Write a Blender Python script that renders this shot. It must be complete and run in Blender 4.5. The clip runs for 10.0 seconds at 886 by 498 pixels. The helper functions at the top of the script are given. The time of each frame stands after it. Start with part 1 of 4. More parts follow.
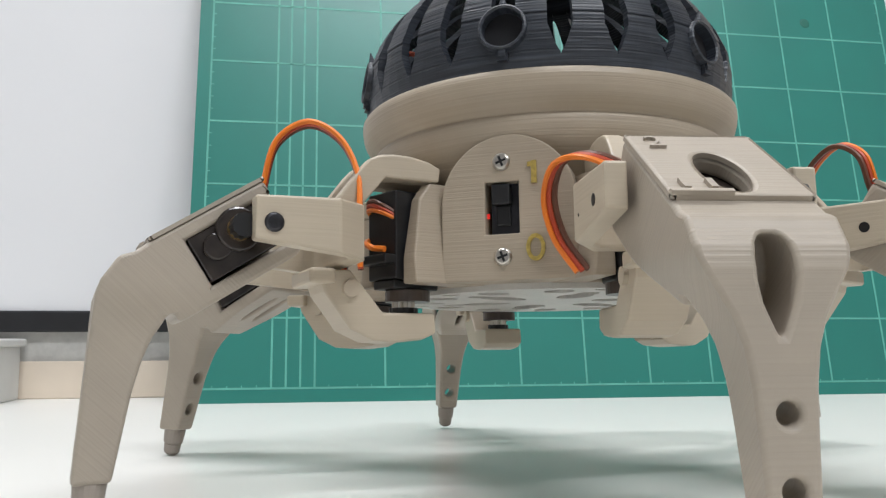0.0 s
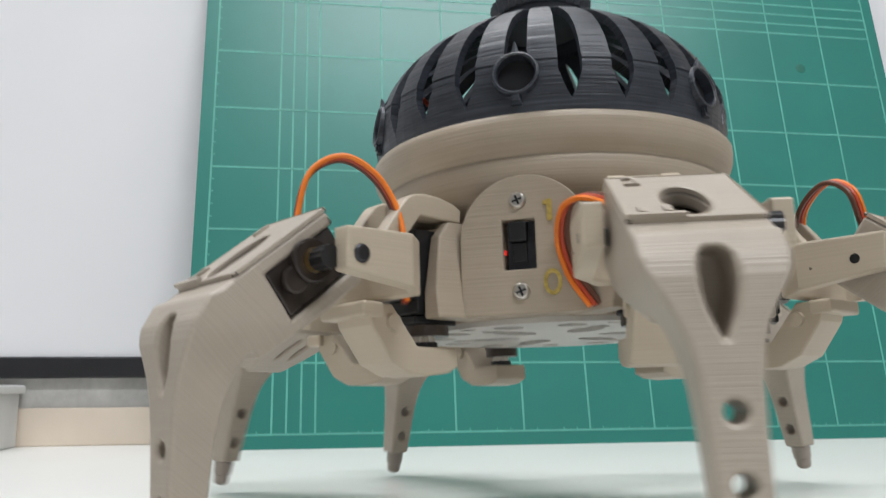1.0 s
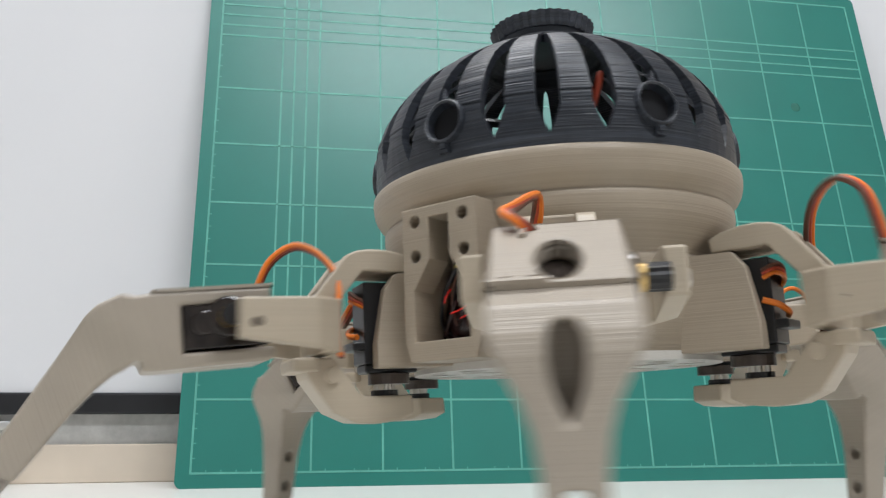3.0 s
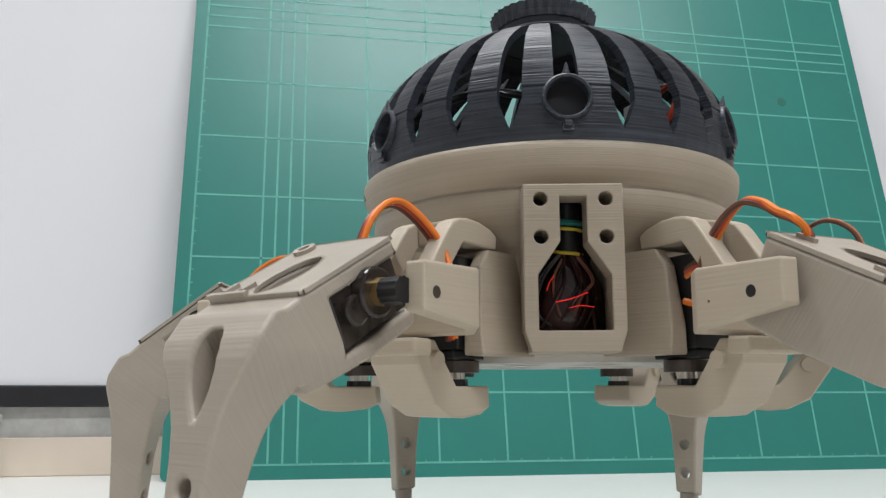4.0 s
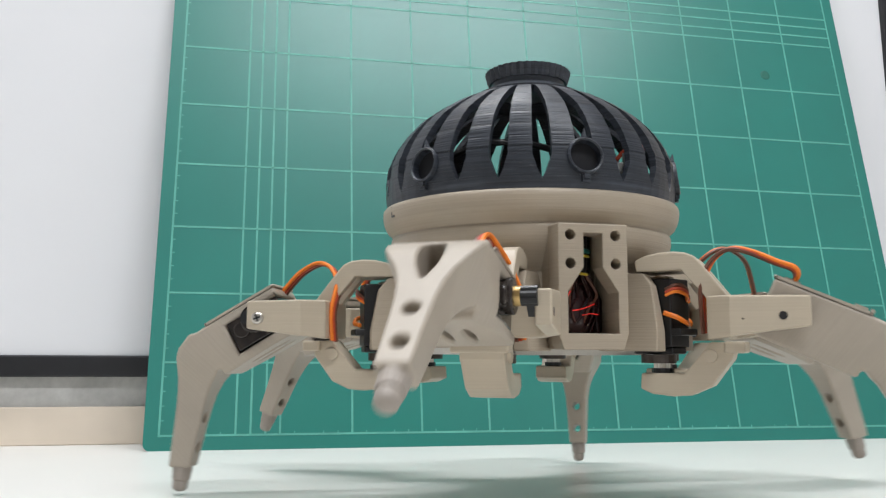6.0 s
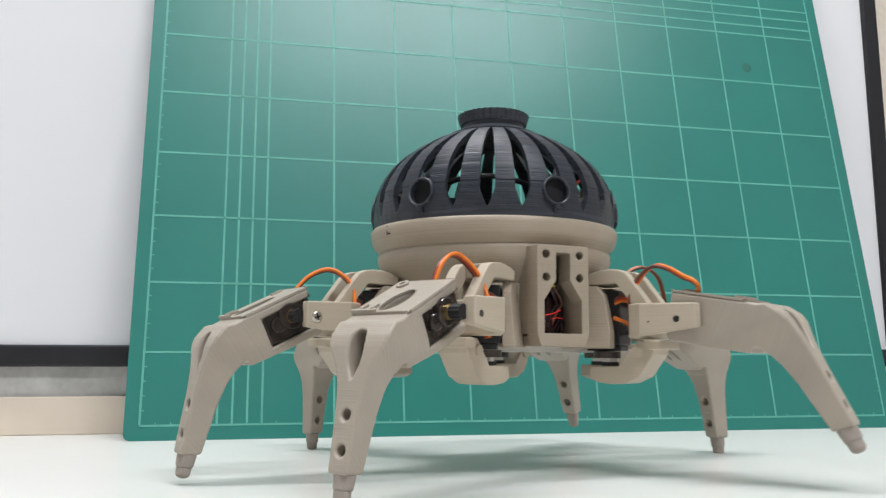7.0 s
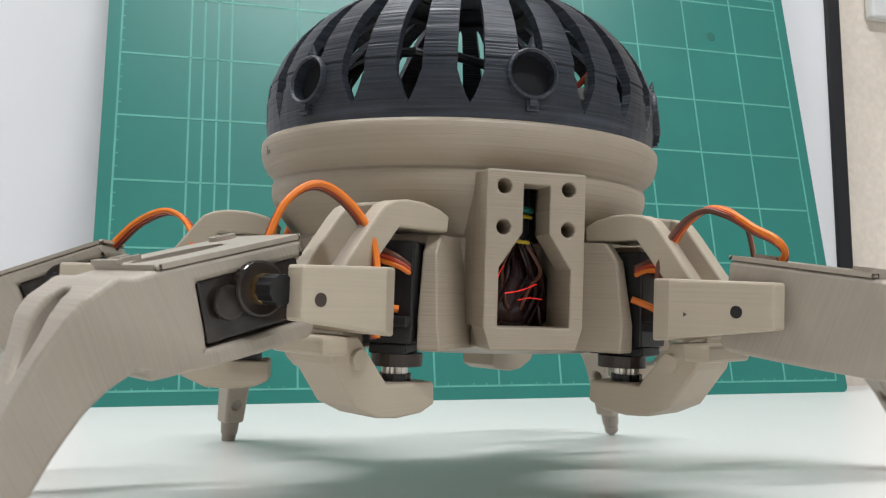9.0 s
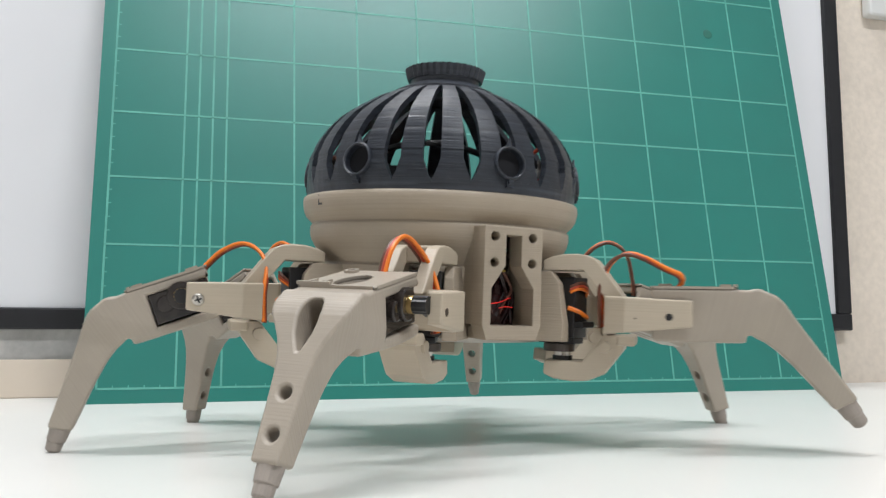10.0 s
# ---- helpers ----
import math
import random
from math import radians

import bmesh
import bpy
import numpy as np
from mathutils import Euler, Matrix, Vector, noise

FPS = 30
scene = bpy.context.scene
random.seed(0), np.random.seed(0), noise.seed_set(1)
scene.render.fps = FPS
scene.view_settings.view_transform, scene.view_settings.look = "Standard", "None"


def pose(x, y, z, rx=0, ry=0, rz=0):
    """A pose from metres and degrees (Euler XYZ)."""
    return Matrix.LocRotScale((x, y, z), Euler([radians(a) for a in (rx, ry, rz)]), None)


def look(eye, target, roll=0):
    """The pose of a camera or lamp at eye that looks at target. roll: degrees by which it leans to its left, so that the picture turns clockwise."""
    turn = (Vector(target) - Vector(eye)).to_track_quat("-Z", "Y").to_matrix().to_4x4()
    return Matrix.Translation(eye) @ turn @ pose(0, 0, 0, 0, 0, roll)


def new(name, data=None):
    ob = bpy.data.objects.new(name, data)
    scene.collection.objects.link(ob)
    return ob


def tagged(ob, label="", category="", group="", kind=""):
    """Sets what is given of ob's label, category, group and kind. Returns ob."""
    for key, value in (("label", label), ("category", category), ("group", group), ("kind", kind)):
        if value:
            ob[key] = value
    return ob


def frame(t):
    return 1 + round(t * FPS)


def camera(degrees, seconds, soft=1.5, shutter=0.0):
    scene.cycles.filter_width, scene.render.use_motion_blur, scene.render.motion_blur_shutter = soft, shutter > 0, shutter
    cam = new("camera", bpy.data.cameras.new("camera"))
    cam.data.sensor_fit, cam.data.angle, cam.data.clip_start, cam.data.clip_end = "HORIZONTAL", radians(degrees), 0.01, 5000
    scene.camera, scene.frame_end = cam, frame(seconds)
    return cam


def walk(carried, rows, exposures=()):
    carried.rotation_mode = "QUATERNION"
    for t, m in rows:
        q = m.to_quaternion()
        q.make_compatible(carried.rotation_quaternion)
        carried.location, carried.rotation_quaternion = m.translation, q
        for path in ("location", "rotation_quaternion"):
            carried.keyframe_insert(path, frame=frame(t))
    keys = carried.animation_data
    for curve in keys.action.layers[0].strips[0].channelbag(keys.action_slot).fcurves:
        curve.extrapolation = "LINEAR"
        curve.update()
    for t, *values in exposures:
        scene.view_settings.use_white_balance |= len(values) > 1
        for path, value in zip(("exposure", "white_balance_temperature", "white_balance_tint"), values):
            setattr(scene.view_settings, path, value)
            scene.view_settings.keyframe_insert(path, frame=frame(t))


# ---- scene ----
from mathutils.geometry import delaunay_2d_cdt

cam = camera(55.0, 10.0, soft=1.25, shutter=0.55)
CAMERA_ROWS = [  # seconds, yaw, pitch, roll
    (0, -9.74, 6.15, -0.19),
    (0.5, -9.75, 6.52, -0.22),
    (0.7, -9.75, 7.20, -0.25),
    (1, -9.68, 9.12, -0.42),
    (1.2, -9.66, 10.03, -0.40),
    (1.4, -9.64, 10.40, -0.40),
    (1.5, -9.63, 10.52, -0.40),
    (1.7, -9.65, 10.75, -0.40),
    (1.8, -9.66, 10.98, -0.40),
    (2, -9.68, 11.29, -0.43),
    (2.2, -9.70, 11.44, -0.38),
    (2.5, -9.71, 11.47, -0.29),
    (2.7, -9.75, 11.55, -0.28),
    (3.8, -10.50, 11.40, -0.27),
    (4, -10.75, 11.07, -0.28),
    (4.2, -11.05, 10.85, -0.27),
    (4.5, -11.32, 10.59, -0.26),
    (4.8, -11.42, 10.15, -0.23),
    (5, -11.48, 9.96, -0.21),
    (5.2, -11.50, 9.60, -0.20),
    (6.3, -12.00, 9.06, -0.17),
    (6.5, -12.11, 8.91, -0.17),
    (6.7, -12.50, 8.65, -0.15),
    (7, -13.06, 8.48, -0.13),
    (7.2, -13.40, 8.25, -0.10),
    (7.5, -13.89, 7.61, -0.02),
    (7.8, -14.50, 6.95, 0.00),
    (8, -14.97, 6.73, 0.01),
    (8.2, -15.25, 6.55, -0.05),
    (8.5, -15.41, 6.39, -0.12),
    (8.7, -15.45, 6.30, -0.10),
    (9, -15.49, 6.23, -0.10),
    (9.2, -15.53, 6.18, -0.10),
    (9.5, -15.58, 6.13, -0.13),
    (9.7, -15.63, 6.08, -0.10),
    (10, -15.70, 6.04, -0.08),
]
EYE = (0.077, -0.609, 0.0425)
walk(cam, [(t, pose(*EYE, 90 + pitch, 0, yaw) @ pose(0, 0, 0, 0, 0, roll)) for t, yaw, pitch, roll in CAMERA_ROWS],
     exposures=[(0, 0.0), (0.5, -0.04), (2.5, -0.08), (4.5, -0.1), (5.2, 0.0), (6.5, 0.06), (8.2, 0.02), (8.6, -0.08), (9.0, -0.04), (9.5, 0.0), (10, 0.02)])

# ---- world and light: a room lit by its ceiling lamps ----
world = bpy.data.worlds.new("room_world")
scene.world = world
world.use_nodes = True
world.node_tree.nodes["Background"].inputs["Color"].default_value = (0.9, 0.95, 1.0, 1)
world.node_tree.nodes["Background"].inputs["Strength"].default_value = 0.05


def area_lamp(name, eye, target, width, depth, watts, colour):
    data = bpy.data.lights.new(name, "AREA")
    data.shape, data.size, data.size_y, data.energy, data.color = "RECTANGLE", width, depth, watts, colour
    ob = new(name, data)
    ob.matrix_world = look(eye, target)
    return ob


LAMPS = ((-0.22, -0.25, 25), (0.62, -1.5, 32))  # x, y, watts of the two ceiling lamps
for lamp_x, lamp_y, watts in LAMPS:
    area_lamp("ceiling_lamp_light", (lamp_x, lamp_y, 1.88), (lamp_x, lamp_y, 0), 1.2, 0.22, watts, (0.94, 0.975, 1.03))

# ---- helpers for building, in centimetres ----
CM = 0.01


def part(name, bm, material, parent=None, label="", bevel=0.0, smooth=False):
    bmesh.ops.recalc_face_normals(bm, faces=bm.faces)
    data = bpy.data.meshes.new(name)
    bm.to_mesh(data)
    bm.free()
    for mat in (material if isinstance(material, (list, tuple)) else [material]):
        data.materials.append(mat)
    if smooth:
        data.shade_smooth()
    ob = new(name, data)
    ob.parent = parent
    if label:
        ob["label"] = label
    if bevel:
        mod = ob.modifiers.new("worn_edges", "BEVEL")
        mod.width, mod.segments, mod.limit_method, mod.angle_limit = bevel * CM, 2, "ANGLE", radians(38)
    return ob


def box(bm, x0, x1, y0, y1, z0, z1, m=None):
    v = [bm.verts.new(Vector((x, y, z)) * CM) for x in (x0, x1) for y in (y0, y1) for z in (z0, z1)]
    for a, b, c, d in ((0, 1, 3, 2), (4, 6, 7, 5), (0, 4, 5, 1), (2, 3, 7, 6), (0, 2, 6, 4), (1, 5, 7, 3)):
        bm.faces.new((v[a], v[b], v[c], v[d]))
    if m is not None:
        for q in v:
            q.co = m @ q.co
    return bm


def cyl(bm, centre, axis, r0, r1, h, n=20, teeth=0.0):
    """A closed cylinder or cone from centre along axis by h."""
    q = Vector(axis).normalized().to_track_quat("Z", "Y")
    rings = []
    for r, z in ((r0, 0), (r1, h)):
        ring = []
        for i in range(n):
            k = r * (1 - (teeth if i % 2 else 0))
            ring.append(bm.verts.new((Vector(centre) + q @ Vector((k * math.cos(2 * math.pi * i / n), k * math.sin(2 * math.pi * i / n), z))) * CM))
        rings.append(ring)
    bm.faces.new(rings[0][::-1])
    bm.faces.new(rings[1])
    for i in range(n):
        j = (i + 1) % n
        bm.faces.new((rings[0][i], rings[0][j], rings[1][j], rings[1][i]))
    return bm


def lathe(bm, profile, n=72, closed=True):
    rings = [[bm.verts.new(Vector((r * math.cos(2 * math.pi * i / n), r * math.sin(2 * math.pi * i / n), z)) * CM) for i in range(n)] for r, z in profile]
    pairs = list(zip(rings, rings[1:])) + ([(rings[-1], rings[0])] if closed else [])
    for a, b in pairs:
        for i in range(n):
            j = (i + 1) % n
            bm.faces.new((a[i], a[j], b[j], b[i]))
    return bm


def oval(cx, cy, rx, ry, n=20, turn=0.0, point=1.0):
    out = []
    for i in range(n):
        a = 2 * math.pi * i / n
        u, v = rx * math.copysign(abs(math.cos(a)) ** point, math.cos(a)), ry * math.sin(a)
        out.append((cx + u * math.cos(turn) - v * math.sin(turn), cy + u * math.sin(turn) + v * math.cos(turn)))
    return out


def refine(outline, step):
    out = []
    for (x0, y0), (x1, y1) in zip(outline, outline[1:] + outline[:1]):
        n = max(1, int(math.hypot(x1 - x0, y1 - y0) / step))
        out += [(x0 + (x1 - x0) * i / n, y0 + (y1 - y0) * i / n) for i in range(n)]
    return out


def inside(loop, x, y):
    hit = False
    for (x0, y0), (x1, y1) in zip(loop, loop[1:] + loop[:1]):
        if (y0 > y) != (y1 > y) and x < x0 + (y - y0) / (y1 - y0) * (x1 - x0):
            hit = not hit
    return hit


def slab(bm, outline, holes, place, step=0.0, cuts=()):
    """A plate with holes: place(u, v, d) gives the point for d = 0 and 1. cuts: lines along which it may fold."""
    outer = refine(outline, step) if step else outline
    pts, edges = [], []
    for lp in [outer] + list(holes):
        s = len(pts)
        pts += [Vector(q) for q in lp]
        edges += [(s + i, s + (i + 1) % len(lp)) for i in range(len(lp))]
    for a, b in cuts:
        edges.append((len(pts), len(pts) + 1))
        pts += [Vector(a), Vector(b)]
    verts, _, faces, _, _, _ = delaunay_2d_cdt(pts, edges, [], 0, 1e-5)
    sides = [[bm.verts.new(Vector(place(v.x, v.y, d)) * CM) for v in verts] for d in (0, 1)]
    count = {}
    for f in faces:
        cx, cy = sum(verts[i].x for i in f) / len(f), sum(verts[i].y for i in f) / len(f)
        if not inside(outer, cx, cy) or any(inside(h, cx, cy) for h in holes):
            continue
        bm.faces.new([sides[0][i] for i in f])
        bm.faces.new([sides[1][i] for i in reversed(f)])
        for a, b in zip(f, f[1:] + f[:1]):
            count.setdefault((min(a, b), max(a, b)), []).append((a, b))
    for (a, b), uses in count.items():
        if len(uses) == 1:
            bm.faces.new((sides[0][a], sides[0][b], sides[1][b], sides[1][a]))
    bmesh.ops.delete(bm, geom=[v for side in sides for v in side if not v.link_faces], context="VERTS")
    return bm


def prism(bm, outline, y0, y1, holes=()):
    """A side profile in x, z drawn out along y."""
    return slab(bm, outline, holes, lambda u, v, d: (u, y0 + d * (y1 - y0), v))


def carve(bm, cutter):
    """Takes the solid cutter out of the solid bm."""
    obs = []
    for b in (bm, cutter):
        bmesh.ops.recalc_face_normals(b, faces=b.faces)
        data = bpy.data.meshes.new("blank")
        b.to_mesh(data)
        b.free()
        obs.append(new("blank", data))
    mod = obs[0].modifiers.new("cut", "BOOLEAN")
    mod.operation, mod.solver, mod.object, mod.use_self = "DIFFERENCE", "EXACT", obs[1], True
    bpy.context.view_layer.update()
    data = bpy.data.meshes.new_from_object(obs[0].evaluated_get(bpy.context.evaluated_depsgraph_get()))
    out = bmesh.new()
    out.from_mesh(data)
    for ob in obs:
        old = ob.data
        bpy.data.objects.remove(ob)
        bpy.data.meshes.remove(old)
    bpy.data.meshes.remove(data)
    return out


def smooth_path(points, n=8):
    pts = [Vector(p) for p in points]
    pts = [2 * pts[0] - pts[1]] + pts + [2 * pts[-1] - pts[-2]]
    out = []
    for a, b, c, d in zip(pts, pts[1:], pts[2:], pts[3:]):
        for i in range(n):
            t = i / n
            out.append(0.5 * (2 * b + (c - a) * t + (2 * a - 5 * b + 4 * c - d) * t * t + (3 * b - a - 3 * c + d) * t ** 3))
    return out + [pts[-2]]


def tube(bm, points, r, n=7):
    path = smooth_path(points)
    up = Vector((0.13, 0.97, 0.2))
    rings = []
    for i, p in enumerate(path):
        d = (path[min(i + 1, len(path) - 1)] - path[max(i - 1, 0)]).normalized()
        a = d.cross(up).normalized()
        b = d.cross(a)
        rings.append([bm.verts.new((p + (a * math.cos(2 * math.pi * k / n) + b * math.sin(2 * math.pi * k / n)) * r) * CM) for k in range(n)])
    for a, b in zip(rings, rings[1:]):
        for k in range(n):
            bm.faces.new((a[k], a[(k + 1) % n], b[(k + 1) % n], b[k]))
    bm.faces.new(rings[0])
    bm.faces.new(rings[-1][::-1])
    return bm


# ---- materials ----
def material(name, colour, rough=0.5, metal=0.0, vary=0.06, scale=30.0, stretch=(1, 1, 1), bump=0.0, bump_scale=200.0, bump_stretch=(1, 1, 1), fine=0.0, coat=0.0, ior=1.45, turn=0.0):
    mat = bpy.data.materials.new(name)
    mat.use_nodes = True
    nt = mat.node_tree
    bsdf = nt.nodes["Principled BSDF"]
    bsdf.inputs["Roughness"].default_value, bsdf.inputs["Metallic"].default_value = rough, metal
    bsdf.inputs["IOR"].default_value, bsdf.inputs["Coat Weight"].default_value = ior, coat
    bsdf.inputs["Coat Roughness"].default_value = 0.32
    tex = nt.nodes.new("ShaderNodeTexCoord")

    def noise_at(sc, st, detail):
        mp = nt.nodes.new("ShaderNodeMapping")
        mp.inputs["Scale"].default_value = st
        ns = nt.nodes.new("ShaderNodeTexNoise")
        ns.inputs["Scale"].default_value, ns.inputs["Detail"].default_value = sc, detail
        source = tex.outputs["Object"]
        if turn:
            spin = nt.nodes.new("ShaderNodeMapping")
            spin.inputs["Rotation"].default_value = (0, radians(turn), 0)
            nt.links.new(source, spin.inputs["Vector"])
            source = spin.outputs["Vector"]
        nt.links.new(source, mp.inputs["Vector"])
        nt.links.new(mp.outputs["Vector"], ns.inputs["Vector"])
        return ns.outputs["Fac"]

    ramp = nt.nodes.new("ShaderNodeMapRange")
    ramp.inputs["From Min"].default_value, ramp.inputs["From Max"].default_value = 0.3, 0.7
    ramp.inputs["To Min"].default_value, ramp.inputs["To Max"].default_value = 1 - vary, 1 + vary
    nt.links.new(noise_at(scale, stretch, 4), ramp.inputs["Value"])
    value = ramp.outputs["Result"]
    if fine:
        ramp2 = nt.nodes.new("ShaderNodeMapRange")
        ramp2.inputs["From Min"].default_value, ramp2.inputs["From Max"].default_value = 0.3, 0.7
        ramp2.inputs["To Min"].default_value, ramp2.inputs["To Max"].default_value = 1 - fine, 1 + fine
        nt.links.new(noise_at(bump_scale, bump_stretch, 2), ramp2.inputs["Value"])
        mul = nt.nodes.new("ShaderNodeMath")
        mul.operation = "MULTIPLY"
        nt.links.new(value, mul.inputs[0])
        nt.links.new(ramp2.outputs["Result"], mul.inputs[1])
        value = mul.outputs["Value"]
    mix = nt.nodes.new("ShaderNodeVectorMath")
    mix.operation = "SCALE"
    mix.inputs[0].default_value = colour
    nt.links.new(value, mix.inputs["Scale"])
    nt.links.new(mix.outputs["Vector"], bsdf.inputs["Base Color"])
    if bump:
        bp = nt.nodes.new("ShaderNodeBump")
        bp.inputs["Strength"].default_value, bp.inputs["Distance"].default_value = bump, 0.0004
        nt.links.new(noise_at(bump_scale, bump_stretch, 2), bp.inputs["Height"])
        nt.links.new(bp.outputs["Normal"], bsdf.inputs["Normal"])
    return mat


def glowing(name, colour, strength):
    mat = bpy.data.materials.new(name)
    mat.use_nodes = True
    bsdf = mat.node_tree.nodes["Principled BSDF"]
    bsdf.inputs["Base Color"].default_value = (*colour, 1)
    bsdf.inputs["Emission Color"].default_value = (*colour, 1)
    bsdf.inputs["Emission Strength"].default_value = strength
    return mat


PLA = material("grey_printed_plastic", (0.36, 0.3, 0.228), 0.45, vary=0.05, scale=50, bump=0.4, bump_scale=26, bump_stretch=(0.5, 0.5, 80), fine=0.045)
PLA_LEG = material("grey_printed_plastic_leg", (0.365, 0.316, 0.258), 0.42, vary=0.05, scale=50, bump=0.34, bump_scale=26, bump_stretch=(0.5, 0.5, 65), fine=0.035, turn=45)
PLA_PLATE = material("pale_printed_plastic", (0.52, 0.50, 0.46), 0.4, vary=0.06, scale=60, bump=0.3, bump_scale=40, bump_stretch=(60, 6, 60), fine=0.04)
BLACK_PLA = material("black_printed_plastic", (0.029, 0.034, 0.044), 0.4, vary=0.3, scale=80, bump=0.8, bump_scale=26, bump_stretch=(1.2, 1.2, 45), fine=0.4)
BLACK = material("black_plastic", (0.012, 0.012, 0.013), 0.35, vary=0.2, scale=200)
SMOKE = material("smoky_servo_case", (0.026, 0.02, 0.017), 0.14, vary=0.4, scale=150)
HORN = material("brown_servo_gear_cap", (0.055, 0.04, 0.032), 0.35, vary=0.3, scale=200)
STEEL = material("steel", (0.58, 0.55, 0.5), 0.28, metal=1.0, vary=0.1, scale=400)
DARK_STEEL = material("blackened_steel", (0.04, 0.04, 0.045), 0.35, metal=0.7, vary=0.2, scale=400)
BRASS = material("brass", (0.55, 0.38, 0.16), 0.3, metal=1.0, vary=0.1, scale=400)
GOLD = material("gold_paint", (0.50, 0.37, 0.10), 0.4, metal=0.5, vary=0.25, scale=900)
ORANGE = material("orange_wire", (0.80, 0.20, 0.02), 0.4, vary=0.06, scale=200)
RED = material("red_wire", (0.45, 0.06, 0.025), 0.4, vary=0.06, scale=200)
BROWN = material("brown_wire", (0.13, 0.05, 0.03), 0.4, vary=0.06, scale=200)
TEAL = material("green_wire", (0.02, 0.16, 0.13), 0.4, vary=0.06, scale=200)
YELLOW = material("yellow_wire", (0.55, 0.42, 0.04), 0.4, vary=0.06, scale=200)
GREY_FOOT = material("grey_rubber", (0.31, 0.27, 0.235), 0.55, vary=0.08, scale=150)
MAT_GREEN = material("green_mat_vinyl", (0.010, 0.18, 0.146), 0.6, vary=0.07, scale=9, bump=0.25, bump_scale=1500, fine=0.03, coat=1.0, ior=1.3)
MAT_EDGE = material("green_mat_edge", (0.02, 0.14, 0.105), 0.5, vary=0.05, scale=20)
MAT_LINE = material("pale_green_print", (0.115, 0.39, 0.32), 0.45, vary=0.12, scale=60)
TABLE_WHITE = material("white_laminate", (0.695, 0.685, 0.648), 0.3, vary=0.02, scale=6, bump=0.05, bump_scale=40, ior=1.26)
BOARD_WHITE = material("whiteboard_enamel", (0.78, 0.78, 0.795), 0.25, vary=0.015, scale=4)
FRAME_BLACK = material("black_board_frame", (0.014, 0.014, 0.016), 0.4, vary=0.15, scale=60)
WALL_PAINT = material("beige_wall_paint", (0.74, 0.655, 0.56), 0.85, vary=0.05, scale=12, bump=0.7, bump_scale=160, fine=0.05)
WALL_GREY = material("grey_wall_band", (0.52, 0.51, 0.485), 0.8, vary=0.14, scale=40, bump=0.5, bump_scale=200, fine=0.06)
SKIRT_PAINT = material("cream_skirting", (0.72, 0.62, 0.51), 0.6, vary=0.06, scale=20, bump=0.2, bump_scale=100)
ROOM_WHITE = material("white_room_paint", (0.42, 0.42, 0.42), 0.9, vary=0.03, scale=3)
BLOCK_WHITE = material("white_box_plastic", (0.66, 0.66, 0.64), 0.5, vary=0.04, scale=40)
BUNDLE = material("dark_red_sleeve", (0.022, 0.007, 0.007), 0.2, vary=0.5, scale=120, bump=0.8, bump_scale=90, bump_stretch=(3, 3, 0.7))
GLOW_RED = glowing("red_glow", (1.0, 0.03, 0.02), 0.35)
LAMP_GLOW = glowing("lamp_diffuser", (1.0, 0.97, 0.92), 3.0)
PORT_SHADE = material("matt_black_port_shade", (0.006, 0.006, 0.008), 0.85, vary=0.2, scale=100)
# the hull's grey plastic, lighter and warmer to put the arms' lighting into colour
PLA_HIP_LIT = material("grey_printed_plastic_lit", (0.465, 0.396, 0.303), 0.42, vary=0.035, scale=50, bump=0.16, bump_scale=26, bump_stretch=(0.5, 0.5, 80), fine=0.025)

# ---- the setting ----
bm = bmesh.new()
box(bm, -90, 120, -110, 8.58, -3, 0)
tagged(part("table_top", bm, TABLE_WHITE, None, bevel=0.2), "glossy white laminate desk top against the wall", "desk", kind="structure")
bm = bmesh.new()
box(bm, -160, 200, 8.6, 20, -75, 200)
tagged(part("wall_back", bm, WALL_PAINT), "beige rough-painted wall behind the desk", "wall", kind="structure")
bm = bmesh.new()
box(bm, -160, 66.5, 8.2, 8.6, 2.8, 5.6)
tagged(part("trim", bm, WALL_GREY), "grey band on the wall under the whiteboard", "trim", kind="structure")
bm = bmesh.new()
box(bm, -160, 66.5, 7.8, 8.6, 0.0, 2.8)
tagged(part("baseboard", bm, SKIRT_PAINT, bevel=0.1), "cream strip along the wall at the desk", "trim", kind="structure")
# unseen box closing the room; its grey sets how much light bounces back
for name, dims in (("wall_left", (-172, -160, -260, 20, -75, 200)), ("wall_right", (200, 212, -260, 20, -75, 200)), ("wall_front", (-172, 212, -272, -260, -75, 200)), ("ceiling", (-172, 212, -272, 20, 200, 210)), ("floor", (-172, 212, -272, 20, -85, -75))):
    bm = bmesh.new()
    box(bm, *dims)
    tagged(part(name, bm, ROOM_WHITE), "unseen pale room box added for bounced light, " + ("floor" if name == "floor" else "surface"), "room shell", kind="structure")
for lamp_x, lamp_y, watts in LAMPS:
    lamp = tagged(new("ceiling_lamp"), "long white ceiling lamp panel, switched on", "lamp", group="ceiling lamps")
    lamp.location = (lamp_x, lamp_y, 1.9)
    bm = bmesh.new()
    box(bm, -64, 64, -14, 14, 2, 10)
    part("housing", bm, ROOM_WHITE, lamp, bevel=0.4)
    bm = bmesh.new()
    box(bm, -62, 62, -12, 12, 0, 2)
    part("diffuser", bm, LAMP_GLOW, lamp)

